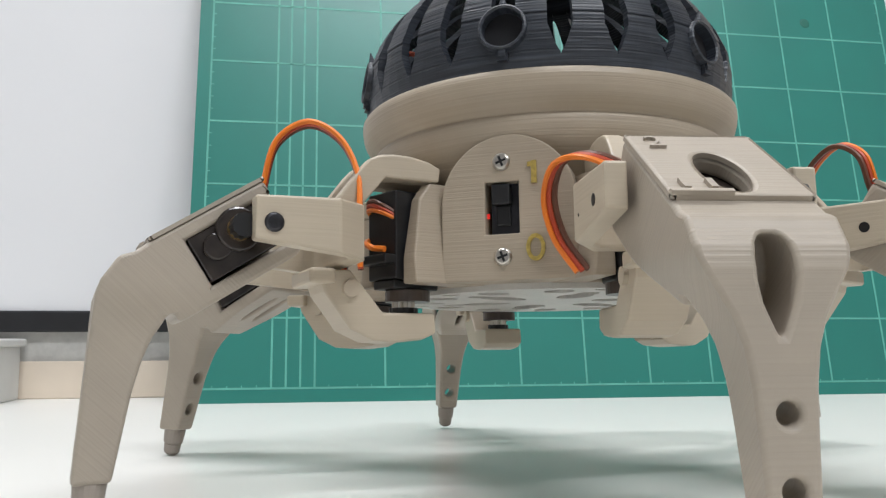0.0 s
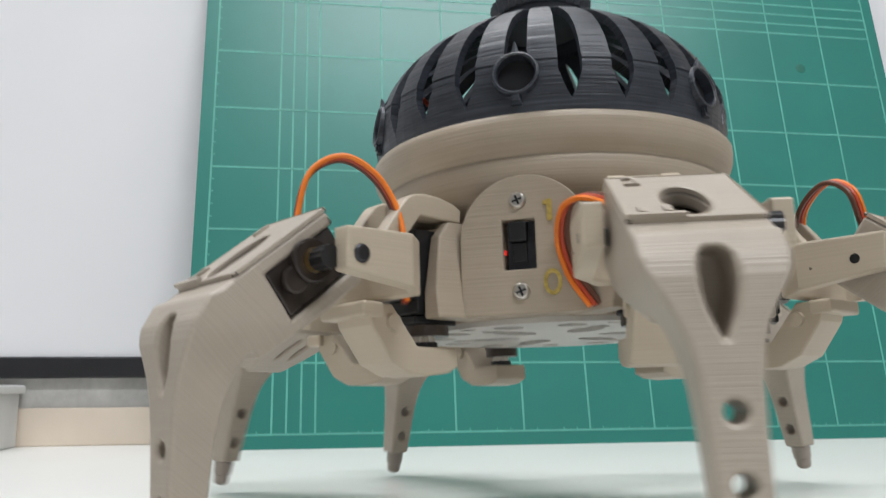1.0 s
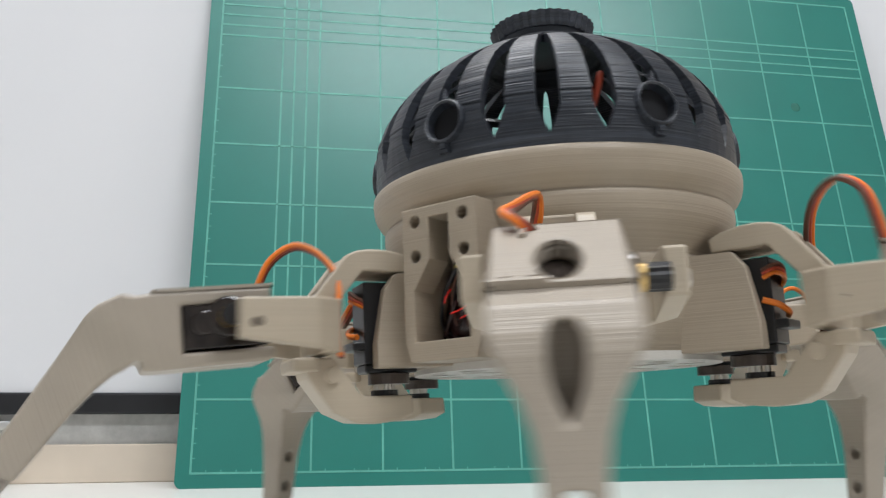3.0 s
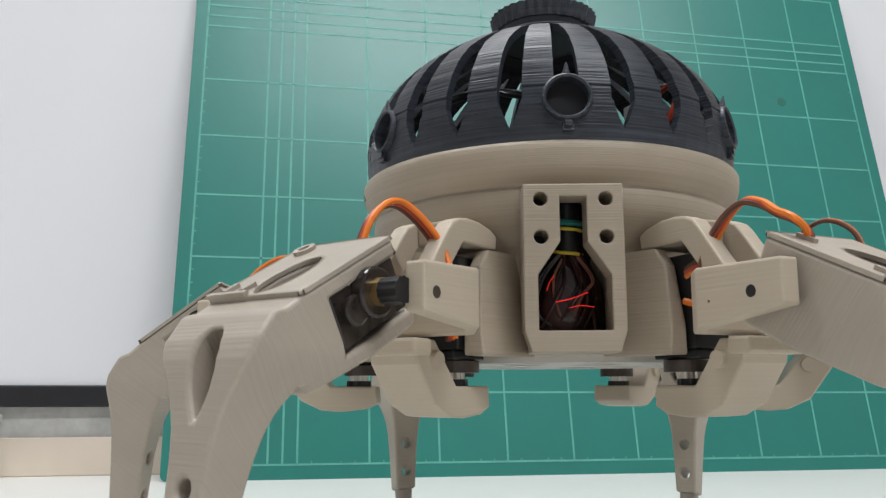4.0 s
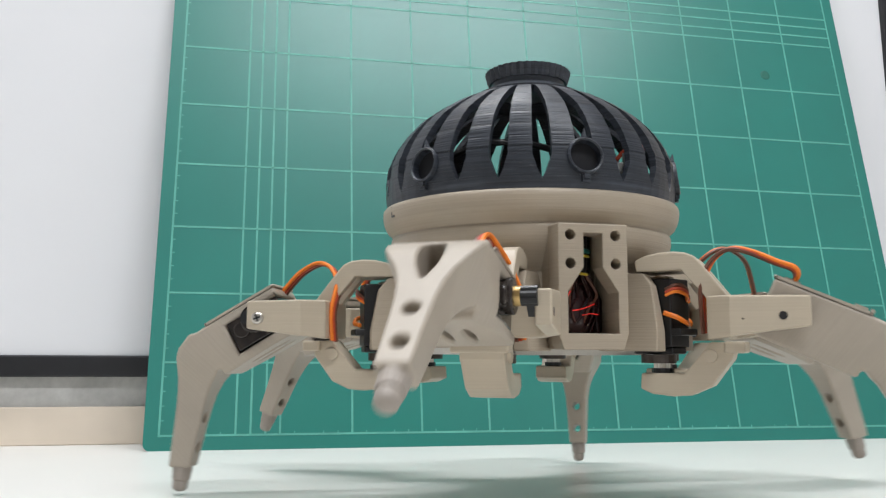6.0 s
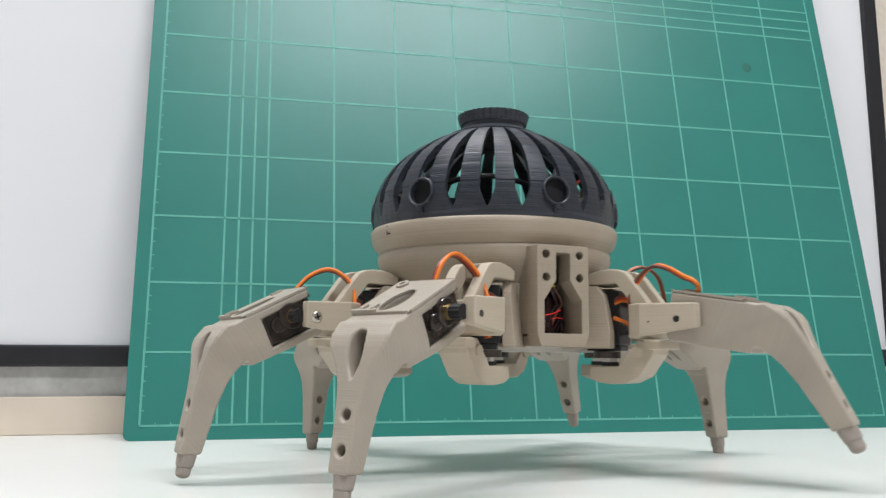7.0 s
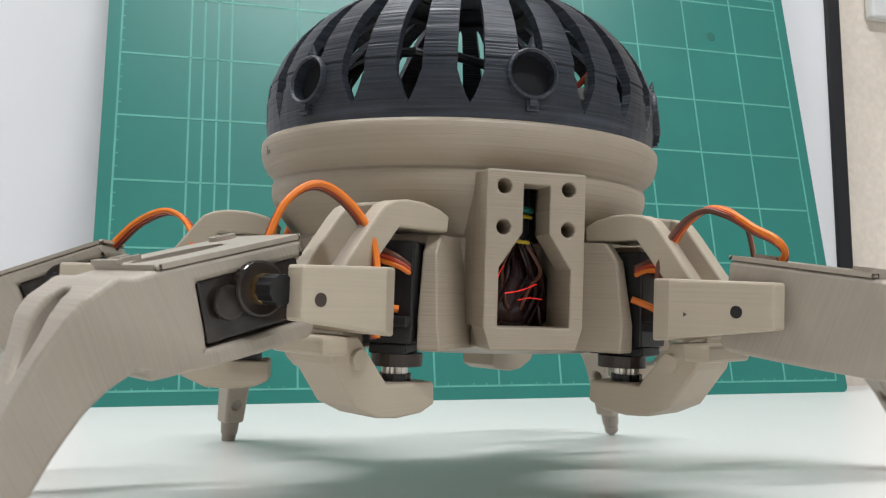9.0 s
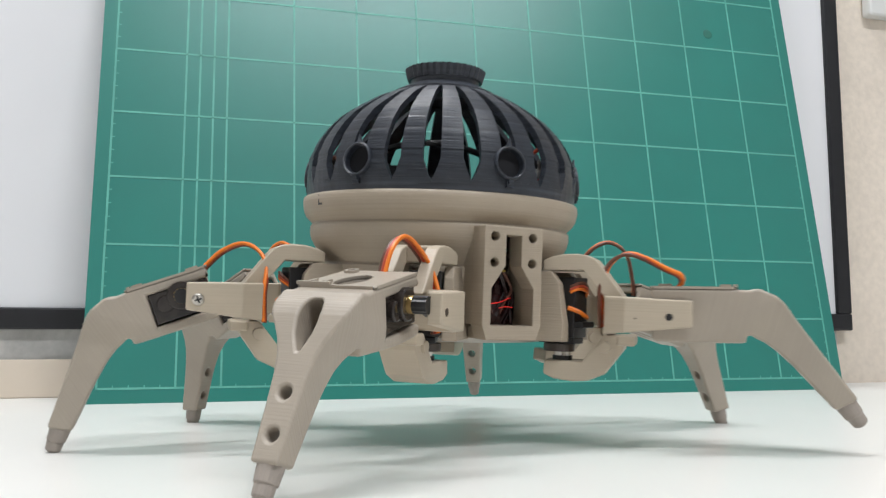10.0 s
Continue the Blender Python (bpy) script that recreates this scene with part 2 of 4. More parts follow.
# whiteboard on the wall
board = tagged(new("whiteboard"), "large blank whiteboard in a black frame on the wall", "whiteboard")
board.location = (0, 0.074, 0.05)
bm = bmesh.new()
box(bm, -118, 66.2, 0.4, 0.8, 1.2, 98)
part("panel", bm, BOARD_WHITE, board)
for dims in ((-119.6, 67.8, 0.0, 0.9, 0.0, 1.6), (-119.6, 67.8, 0.0, 0.9, 97.5, 99.1), (66.2, 67.8, 0.0, 0.9, 1.6, 97.5), (-119.6, -118, 0.0, 0.9, 1.6, 97.5)):
    bm = bmesh.new()
    box(bm, *dims)
    part("frame_bar", bm, FRAME_BLACK, board, bevel=0.15)

# a small white box at the wall, and a plate on the wall
bm = bmesh.new()
box(bm, -24, -12.6, 2.0, 7.6, 0, 3.9)
box(bm, -24, -12.2, 1.6, 7.7, 3.9, 4.5)
tagged(part("storage_box", bm, BLOCK_WHITE, bevel=0.15), "small white plastic lidded box on the desk", "box")
wall_plate = tagged(new("wall_plate"), "white plastic socket plate on the beige wall", "socket")
wall_plate.location = (0.718, 0.086, 0.368)
bm = bmesh.new()
box(bm, 0, 9, -1.2, 0, 0, 9)
part("cover", bm, BLOCK_WHITE, wall_plate, bevel=0.3)
bm = bmesh.new()
box(bm, 2, 7, -1.5, -1.1, 2, 7)
part("rocker", bm, BLOCK_WHITE, wall_plate, bevel=0.2)

# cutting mat leaning on the whiteboard
cutting_mat = tagged(new("cutting_mat"), "large green cutting mat with a pale grid, leaning on the whiteboard", "cutting mat")
cutting_mat.matrix_world = pose(0, 0, 0, -9.5, 0, 0)
outline = []
for cx, cz, a0 in ((0.5, 0.5, 180), (59.5, 0.5, 270), (59.5, 44.5, 0), (0.5, 44.5, 90)):
    outline += [(cx + 0.5 * math.cos(radians(a0 + k * 15)), cz + 0.5 * math.sin(radians(a0 + k * 15))) for k in range(7)]
bm = bmesh.new()
prism(bm, outline, 0.0, 0.3)
part("sheet", bm, MAT_GREEN, cutting_mat)


def mat_line(x0, x1, z0, z1, name="grid_line", bm=None):
    own = bm is None
    bm = bmesh.new() if own else bm
    box(bm, 1 + x0, 1 + x1, -0.02, 0.01, 1 + z0, 1 + z1)
    if own:
        part(name, bm, MAT_LINE, cutting_mat)


W = 0.07
for u in (5, 6, 7, 8, 13, 18, 23, 28, 33, 38, 43, 48, 53):
    mat_line(u - W, u + W, 0, 43)
for v in (5, 10, 15, 20, 25, 30, 35, 36, 37, 38):
    mat_line(0, 58, v - W, v + W)
for dims in ((-W, W, -W, 43 + W), (58 - W, 58 + W, -W, 43 + W), (-W, 58 + W, -W, W), (-W, 58 + W, 43 - W, 43 + W)):
    mat_line(*dims, name="border_line")
bm = bmesh.new()
for k in range(1, 58):
    if k % 5:
        mat_line(k - 0.03, k + 0.03, 0, 0.22, bm=bm)
for k in range(1, 43):
    if k % 5:
        mat_line(0, 0.25, k - 0.03, k + 0.03, bm=bm)
        mat_line(57.8, 58, k - 0.03, k + 0.03, bm=bm)
tagged(part("ruler_ticks", bm, MAT_LINE, cutting_mat), kind="stuff")
bm = bmesh.new()
cyl(bm, (51.6, 0.012, 32.5), (0, -1, 0), 0.55, 0.35, 0.03, 14)
part("stain", bm, MAT_EDGE, cutting_mat, "small dark smudge")

# ---- the walking robot; its own x points at the open front bracket ----
robot = tagged(new("hexapod_robot"), "grey printed six-legged walking robot with a black slotted dome", "robot")
LEG_AT = [-30, 30, 90, 150, -150, -90]
COXA_R, ARM, HINGE_Z = 6.2, 4.17, 6.77

# hull: rim, groove and narrowing lower bowl
bm = bmesh.new()
lathe(bm, [(5.75, 11.22), (5.98, 11.25), (6.05, 11.16), (6.06, 11.0), (6.03, 10.75), (5.97, 10.55), (5.87, 10.38), (5.73, 10.25), (5.66, 10.18), (5.62, 10.13), (5.62, 10.09), (5.68, 10.06), (5.71, 9.98), (5.71, 9.72), (5.64, 9.45), (5.5, 9.2), (5.3, 8.92), (5.12, 8.66), (5.0, 8.5), (4.97, 8.42), (5.08, 8.39), (5.11, 8.3), (5.08, 8.0), (4.98, 7.0), (4.88, 5.7), (4.3, 5.7), (4.4, 7.6), (4.7, 8.7), (5.2, 9.9), (5.3, 11.1), (5.6, 11.2)], 96)
gap = [f for f in bm.faces if f.calc_center_median().x > 0 and abs(f.calc_center_median().y) < 0.95 * CM and f.calc_center_median().z < 9.8 * CM]
bmesh.ops.delete(bm, geom=gap, context="FACES")
part("hull", bm, PLA, robot, smooth=True, label="grey printed round hull with layer lines")
bm = bmesh.new()
holes = []
for k in range(6):
    a = radians(60 * k + 30)
    for r, rx, ry, off in ((2.2, 0.9, 0.35, 0), (3.9, 0.5, 0.3, 16), (3.9, 0.5, 0.3, -16), (4.4, 0.25, 0.2, 0), (3.2, 0.45, 0.22, 0)):
        holes.append(oval(r * math.cos(a + radians(off)), r * math.sin(a + radians(off)), rx, ry * 1.45, 14, a))
plate_edge = [(4.9 * math.cos(radians(5 * k)), 4.9 * math.sin(radians(5 * k))) for k in range(72)]
slab(bm, plate_edge, holes, lambda u, v, d: (u, v, 5.45 + 0.25 * d))
part("base_plate", bm, PLA_PLATE, robot, "pale printed base plate pierced with oval holes")
bm = bmesh.new()
cyl(bm, (0, 0, 11.1), (0, 0, 1), 5.3, 5.3, 0.12, 48)
part("inner_deck", bm, BLACK, robot)

# dome
bm = bmesh.new()
lathe(bm, [(5.88, 11.25), (5.93, 11.6), (5.7, 11.5), (5.65, 11.25)], 72)
lathe(bm, [(2.25, 16.2), (1.65, 16.5), (1.5, 16.55), (1.5, 16.35), (2.2, 16.0)], 48)
dome = part("dome", bm, BLACK_PLA, robot, "black printed slotted dome")
PROFILE = [(5.93, 11.6), (5.96, 12.3), (5.88, 12.9), (5.65, 13.5), (5.26, 14.1), (4.73, 14.7), (4.05, 15.2), (3.28, 15.68), (2.6, 16.0), (2.1, 16.2)]


def dome_at(s):
    f = s * (len(PROFILE) - 1)
    i = min(int(f), len(PROFILE) - 2)
    k = f - i
    return tuple(PROFILE[i][c] * (1 - k) + PROFILE[i + 1][c] * k for c in (0, 1))


def slot_half(s):
    if s < 0.01 or s > 0.95:
        return 0.0
    u = (s - 0.01) / 0.94
    return 3.3 * min(1, u / 0.14) ** 0.7 * min(1, (1 - u) / 0.55) ** 0.3


LAYERS = 78


def rib_mesh(eye_side):
    """One printed rib of stepped layers; eye_side -1 or 1: the edge that a round eye bites into."""
    bm = bmesh.new()
    rows = []
    layer = random.Random(11)
    for i in range(LAYERS):
        # each printed layer is a small upright step, a little out of true
        wobble = layer.uniform(-0.013, 0.013)
        for s in (i / LAYERS, (i + 1) / LAYERS):
            r = dome_at(s)[0] * 0.62 + dome_at((i + 0.5) / LAYERS if 0 < i < LAYERS - 1 else s)[0] * 0.38 + wobble
            z = dome_at(s)[1]
            r2, z2 = dome_at(min(1, s + 0.01))
            r1, z1 = dome_at(max(0, s - 0.01))
            nx, nz = (z2 - z1), -(r2 - r1)
            ln = math.hypot(nx, nz)
            ri, zi = r - 0.26 * nx / ln, z - 0.26 * nz / ln
            h = 7.5 - slot_half(s)
            bite = math.degrees(math.sqrt(max(0, 0.36 - (z - 12.45) ** 2)) / r) if eye_side else 0
            low = max(-h, bite - 7.5) if eye_side < 0 else -h
            high = min(h, 7.5 - bite) if eye_side > 0 else h
            row = []
            for rr, zz in ((r, z), (ri, zi)):
                row.append([bm.verts.new(Vector((rr * math.cos(radians(a)), rr * math.sin(radians(a)), zz)) * CM) for a in (low, low + (high - low) / 3, high - (high - low) / 3, high)])
            rows.append(row)
    for a, b in zip(rows, rows[1:]):
        for k in range(3):
            bm.faces.new((a[0][k], a[0][k + 1], b[0][k + 1], b[0][k]))
            bm.faces.new((a[1][k], b[1][k], b[1][k + 1], a[1][k + 1]))
        bm.faces.new((a[0][0], b[0][0], b[1][0], a[1][0]))
        bm.faces.new((a[0][3], a[1][3], b[1][3], b[0][3]))
    return bm


made_ribs = [part("rib", rib_mesh(side), BLACK_PLA, dome) for side in (-1, 0, 0, 1)]
for k in range(24):
    rib = made_ribs[k] if k < 4 else new("rib", made_ribs[k % 4].data)
    rib.parent = dome
    rib.rotation_euler.z = radians(7.5 + 15 * k)
bm = bmesh.new()
cyl(bm, (0, 0, 16.4), (0, 0, 1), 1.5, 1.56, 0.5, 64)
cyl(bm, (0, 0, 16.75), (0, 0, 1), 1.68, 1.82, 0.5, 72, 0.045)
cyl(bm, (0.1, 0.9, 17.24), (0, 0, 1), 0.16, 0.14, 0.1, 12)
part("knob", bm, BLACK_PLA, dome, "black knurled cap ring")
bm = bmesh.new()
q = Matrix.Rotation(radians(90), 4, "Y")
lathe(bm, [(0.55, -0.5), (0.57, 0.2), (0.62, 0.25), (0.67, 0.22), (0.71, -0.1), (0.71, -0.5)], 32)
box(bm, 0.6, 0.95, -0.15, 0.15, -0.3, 0.12)
bmesh.ops.transform(bm, matrix=q, verts=bm.verts)
cyl(bm, (0.08, 0, 0.6), (0.3, 0, 1), 0.15, 0.02, 0.42, 10)
prism(bm, [(-0.05, -0.62), (0.2, -0.66), (0.18, -0.84), (-0.1, -0.9)], -0.1, 0.1)
first_eye = part("eye_ring", bm, BLACK_PLA, dome, "black ringed port with a small horn on top")
# matt black disc gives the ring the dark inside of an open hole
bm = bmesh.new()
cyl(bm, (-0.3, 0, 0), (1, 0, 0), 0.57, 0.57, 0.2, 32)
first_port = part("eye_hole_shade", bm, PORT_SHADE, first_eye, "black disc for the shade inside the open port")
for k in range(6):
    eye = first_eye if k == 0 else new("eye_ring", first_eye.data)
    eye.parent = dome
    if k:
        new("eye_hole_shade", first_port.data).parent = eye
    eye.matrix_basis = Matrix.Rotation(radians(60 * k), 4, "Z") @ Matrix.Translation(Vector((5.8, 0, 12.42)) * CM) @ Matrix.Rotation(radians(-8), 4, "Y")
# wires under the dome
for mat, pts, r in ((RED, [(2.6, 2.5, 11.3), (3.2, 3.3, 12.6), (3.2, 3.6, 13.4), (2.8, 3.4, 13.8), (2.2, 2.6, 12.8), (1.6, 1.8, 11.3)], 0.09),
                    (ORANGE, [(-3.6, 1.6, 11.3), (-4.7, 0.9, 12.6), (-4.6, 0.8, 13.9), (-4.1, 0.2, 13.6), (-3.0, 0.2, 11.4)], 0.1),
                    (BLACK, [(1, -3, 11.3), (2.4, -4.0, 12.8), (4.2, -2.2, 13.2), (3.8, 1.0, 12.6), (2, 3, 11.3)], 0.13),
                    (BROWN, [(-2, -3, 11.3), (-3.2, -3.8, 12.9), (-1.0, -4.7, 13.0), (1.5, -3.8, 12.2), (2, -2, 11.3)], 0.1)):
    bm = bmesh.new()
    tube(bm, pts, r)
    part("wire", bm, mat, dome)
bm = bmesh.new()
box(bm, -2.8, 2.8, -2.2, 2.2, 11.25, 11.9)
box(bm, 0.5, 2.0, -3.4, -2.2, 11.25, 12.5)
part("circuit_board", bm, BLACK, dome)

# connector in the slot, coloured white to give the glint of its metal
bm = bmesh.new()
box(bm, -0.16, 0.16, -0.2, 0.2, 12.15, 12.5)
header = part("connector_glint", bm, BLOCK_WHITE, dome, "wire connector under the dome, white for the glint of its metal", bevel=0.03)
header.matrix_basis = Matrix.Rotation(radians(22), 4, "Z") @ Matrix.Translation(Vector((5.2, 0, 0)) * CM)
bm = bmesh.new()
for k in (-0.1, 0.05):
    box(bm, 0.1, 0.2, k, k + 0.06, 12.45, 12.85)
part("pin", bm, STEEL, header)

# open front bracket
FRONT = 6.47
bm = bmesh.new()
opening = [(-0.34, 9.62), (0.34, 9.62), (0.34, 8.45), (0.92, 7.6), (0.92, 6.2), (-0.92, 6.2), (-0.92, 7.6), (-0.34, 8.45)]
bolts = [oval(sy * 0.83, z, 0.18, 0.18, 16) for sy in (-1, 1) for z in (9.55, 8.57)]
slab(bm, [(-1.28, 9.95), (1.28, 9.95), (1.28, 6.2), (1.1, 5.65), (-1.1, 5.65), (-1.28, 6.2)], [opening] + bolts, lambda u, v, d: (FRONT - 0.9 * d, u, v))
bracket = part("front_bracket", bm, PLA, robot, "grey printed frame with an opening and four bolt holes", bevel=0.04)
for dims in ((3.6, FRONT - 0.88, -1.28, -0.98, 6.2, 9.95), (3.6, FRONT - 0.88, 0.98, 1.28, 6.2, 9.95), (3.6, FRONT - 0.88, -1.1, 1.1, 5.66, 6.12)):
    bm = bmesh.new()
    box(bm, *dims)
    part("side_wall", bm, PLA, bracket, bevel=0.03)
# black sheet standing in for the shade deep inside the opening
bm = bmesh.new()
box(bm, 3.5, 3.7, -1.0, 1.0, 6.1, 9.9)
part("shade_backing", bm, BLACK, bracket)
bm = bmesh.new()
lathe(bm, [(0.3, 9.9), (0.32, 8.9), (0.4, 8.5), (0.62, 8.0), (0.85, 7.4), (0.95, 6.8), (0.9, 6.3), (0.6, 6.1), (0.1, 6.1), (0.1, 9.9)], 20)
for v in bm.verts:
    a = math.atan2(v.co.y, v.co.x)
    k = 1 + 0.1 * math.sin(3 * a + v.co.z * 140) + 0.06 * math.sin(7 * a - v.co.z * 260)
    v.co.x, v.co.y = v.co.x * k * 0.6 + 4.86 * CM, v.co.y * k
part("cable_sleeve", bm, BUNDLE, bracket, "dark red glossy cable sleeve", smooth=True)
rnd = random.Random(4)
bm = bmesh.new()
cyl(bm, (5.12, 0, 8.3), (0, 0, 1), 0.33, 0.33, 1.45, 24)
# second black sheet, further forward, for the same shade
box(bm, 4.0, 4.12, -0.9, 0.9, 6.15, 9.7)
part("cable_neck", bm, BLACK, bracket, "black taped neck of the cable sleeve, with a black sheet for shade behind")
for k in range(11):
    y = -0.8 + 0.16 * k
    yt = y * 0.3
    b, c = rnd.uniform(-0.3, 0.3), rnd.uniform(-0.25, 0.25)
    bm = bmesh.new()
    tube(bm, [(5.3, yt, 8.5), (5.32, yt * 1.2, 8.3), (5.38 - 0.2 * y * y, max(-0.8, min(0.8, y * 0.8 + b)), 7.6), (5.46 - 0.25 * y * y + b * 0.2, max(-0.85, min(0.85, y + c)), 6.9 + b), (5.3, max(-0.85, min(0.85, y * 0.8 - 2 * b)), 6.2)], rnd.uniform(0.03, 0.06))
    part("wire", bm, (BUNDLE, BLACK, BUNDLE, BROWN, BUNDLE)[k % 5], bracket)
for z, mat in ((9.15, TEAL), (8.98, YELLOW), (8.33, YELLOW)):
    bm = bmesh.new()
    tube(bm, [(5.2, -0.37, z + 0.05), (5.4, -0.2, z), (5.47, 0, z - 0.03), (5.4, 0.2, z - 0.04), (5.2, 0.37, z - 0.04)], 0.05 if mat is YELLOW else 0.09)
    part("band", bm, mat, bracket)
# thin glowing threads stand in for red gleams reflected on the wires
bm = bmesh.new()
tube(bm, [(5.52, -0.4, 7.0), (5.56, 0.0, 7.08), (5.5, 0.45, 7.25)], 0.017)
tube(bm, [(5.53, -0.05, 6.84), (5.56, 0.25, 6.9), (5.5, 0.6, 6.87)], 0.013)
tube(bm, [(5.5, -0.62, 7.3), (5.5, -0.55, 7.5), (5.44, -0.42, 7.7)], 0.012)
part("red_glow_mark", bm, GLOW_RED, bracket, "red gleams on the wires, put in as glowing threads")

# switch panel
SW = 5.78
spin = Matrix.Rotation(radians(120), 4, "Z")
bm = bmesh.new()
arch = [(-1.83, 5.62), (1.83, 5.62), (1.83, 7.7)] + [(1.83 * math.cos(radians(a)), 7.7 + 1.83 * math.sin(radians(a))) for a in range(6, 180, 6)] + [(-1.83, 7.7)]
slab(bm, arch, [[(-0.62, 6.85), (0.3, 6.85), (0.3, 8.25), (-0.62, 8.25)]], lambda u, v, d: (SW - 1.6 * d, u, v))
switch_panel = part("switch_panel", bm, PLA, robot, "grey arched panel with a slide switch and gold numerals", bevel=0.04)
switch_panel.matrix_basis = spin
bm = bmesh.new()
box(bm, SW - 0.45, SW - 0.35, -0.52, 0.24, 6.85, 8.25)
part("switch_plate", bm, DARK_STEEL, switch_panel)
bm = bmesh.new()
box(bm, SW - 0.35, SW - 0.02, -0.45, 0.05, 7.65, 8.2)
box(bm, SW - 0.35, SW - 0.25, -0.38, 0.02, 7.1, 7.65)
part("slider", bm, BLACK, switch_panel, bevel=0.04)
bm = bmesh.new()
box(bm, SW - 0.3, SW - 0.25, -0.62, -0.56, 7.32, 7.45)
part("red_glow_mark", bm, GLOW_RED, switch_panel)


def screw(name, centre, axis, r, mat, parent):
    bm = bmesh.new()
    a = Vector(axis).normalized()
    cyl(bm, centre, a, r, r * 0.75, r * 0.35, 18)
    q = a.to_track_quat("Z", "Y").to_matrix().to_4x4()
    head = part(name, bm, mat, parent, bevel=0.03)
    # black bars laid on the head draw the shade of its cross recess
    bm = bmesh.new()
    m = Matrix.Translation((Vector(centre) + a * r * 0.34) * CM) @ q @ Matrix.Rotation(radians(20), 4, "Z")
    box(bm, -r * 0.55, r * 0.55, -r * 0.12, r * 0.12, 0, r * 0.05, m)
    box(bm, -r * 0.12, r * 0.12, -r * 0.55, r * 0.55, 0, r * 0.06, m)
    part("cross_recess_shade", bm, BLACK, head)
    return head


for z in (8.79, 6.24):
    screw("screw", (SW, -0.15, z), (1, 0, 0), 0.26, STEEL, switch_panel)
bm = bmesh.new()
box(bm, SW, SW + 0.06, 0.66, 0.8, 8.15, 8.75)
box(bm, SW, SW + 0.06, 0.56, 0.68, 8.6, 8.72)
part("numeral_one", bm, GOLD, switch_panel, "gold numeral 1")
bm = bmesh.new()
slab(bm, oval(0.73, 6.45, 0.25, 0.36, 24), [oval(0.73, 6.45, 0.15, 0.25, 24)], lambda u, v, d: (SW + 0.06 * d, u, v))
part("numeral_zero", bm, GOLD, switch_panel, "gold numeral 0")

# a small raised mark on the rim
bm = bmesh.new()
box(bm, 5.9, 6.05, -0.16, -0.09, 10.72, 11.15)
box(bm, 5.9, 6.05, -0.09, 0.14, 10.72, 10.8)
part("rim_mark", bm, BLACK, robot, "small dark L-shaped notch").rotation_euler.z = radians(-80)

# servo mounts on the hull, one for each leg
mount_profile = [(3.9, 5.6), (6.75, 5.6), (6.75, 6.3), (6.45, 7.9), (6.1, 8.35), (3.9, 8.35)]
for at in LEG_AT:
    bm = bmesh.new()
    for s in (-1, 1):
        def place(u, v, d, s=s):
            wide = 1.75 - 0.55 * max(0, (u - 4.0) / 2.95) - 0.12 * (v - 5.6)
            return (u, s * (0.66 + d * (wide - 0.66)), v)
        slab(bm, mount_profile, [], place)
    box(bm, 3.9, 5.0, -0.7, 0.7, 5.6, 8.3)
    mount = part("servo_mount", bm, PLA, robot, "grey printed servo housing", bevel=0.05)
    mount.rotation_euler.z = radians(at)
    bm = bmesh.new()
    box(bm, 5.05, 6.95, -0.6, 0.6, 5.75, 8.15)
    box(bm, 5.0, 7.3, -0.58, 0.58, 6.15, 6.4)
    box(bm, 5.3, 6.9, -0.45, 0.45, 5.5, 5.75)
    part("servo", bm, BLACK, mount, "black micro servo", bevel=0.05)
    bm = bmesh.new()
    cyl(bm, (COXA_R - 0.15, 0, 5.18), (0, 0, 1), 0.62, 0.62, 0.3, 28)
    part("gear_cap", bm, HORN, mount)
    bm = bmesh.new()
    cyl(bm, (COXA_R, 0, 5.0), (0, 0, 1), 0.32, 0.32, 0.2, 32, 0.12)
    part("spline", bm, STEEL, mount)
    for k, mat in enumerate((BROWN, RED, ORANGE)):
        bm = bmesh.new()
        tube(bm, [(6.75, -0.62, 7.75 - 0.1 * k), (7.02, -0.5, 7.9 - 0.11 * k), (7.14, -0.15, 7.92 - 0.13 * k), (7.1, 0.25, 7.75 - 0.1 * k), (6.9, 0.5, 7.55 - 0.08 * k)], 0.065)
        part("wire", bm, mat, mount)
    bm = bmesh.new()
    tube(bm, [(6.7, -0.66, 6.95), (7.08, -0.5, 6.8), (7.2, -0.1, 6.62), (7.08, 0.3, 6.55)], 0.09)
    part("wire", bm, ORANGE, mount)

# leg parts
ARM_PROFILE = [(1.75, 5.9), (2.6, 5.95), (5.0, 6.2), (5.02, 6.55), (4.92, 6.6), (4.92, 6.95), (5.02, 7.0), (5.0, 7.28), (1.75, 7.38)]
UPPER = [(2.55, 7.3), (1.78, 7.3), (0.86, 8.42), (-0.7, 8.4), (-0.75, 8.78), (-0.4, 8.95), (0.1, 9.06), (0.6, 9.08), (1.0, 9.03), (1.3, 8.9), (1.5, 8.68)]
LOWER = [(2.6, 5.92), (1.75, 5.95), (0.85, 4.84), (-0.62, 4.84), (-0.66, 4.3), (-0.25, 4.12), (0.5, 4.05), (1.1, 4.1), (1.75, 4.4), (2.45, 5.35)]


def shin_x(v):
    def at(table):
        for (z0, x0), (z1, x1) in zip(table, table[1:]):
            if z0 >= v >= z1:
                return x0 + (x1 - x0) * (v - z0) / (z1 - z0)
        return table[0][1] if v > table[0][0] else table[-1][1]
    outer = at([(-0.45, 2.95), (-0.66, 3.26), (-0.85, 3.46), (-1.15, 3.68), (-1.5, 3.8), (-3.4, 4.02), (-5.8, 4.3)])
    inner = at([(-0.45, 2.1), (-1.9, 2.15), (-2.15, 2.28), (-2.5, 2.52), (-3.0, 2.74), (-3.8, 2.98), (-5.8, 3.42)])
    return inner, outer


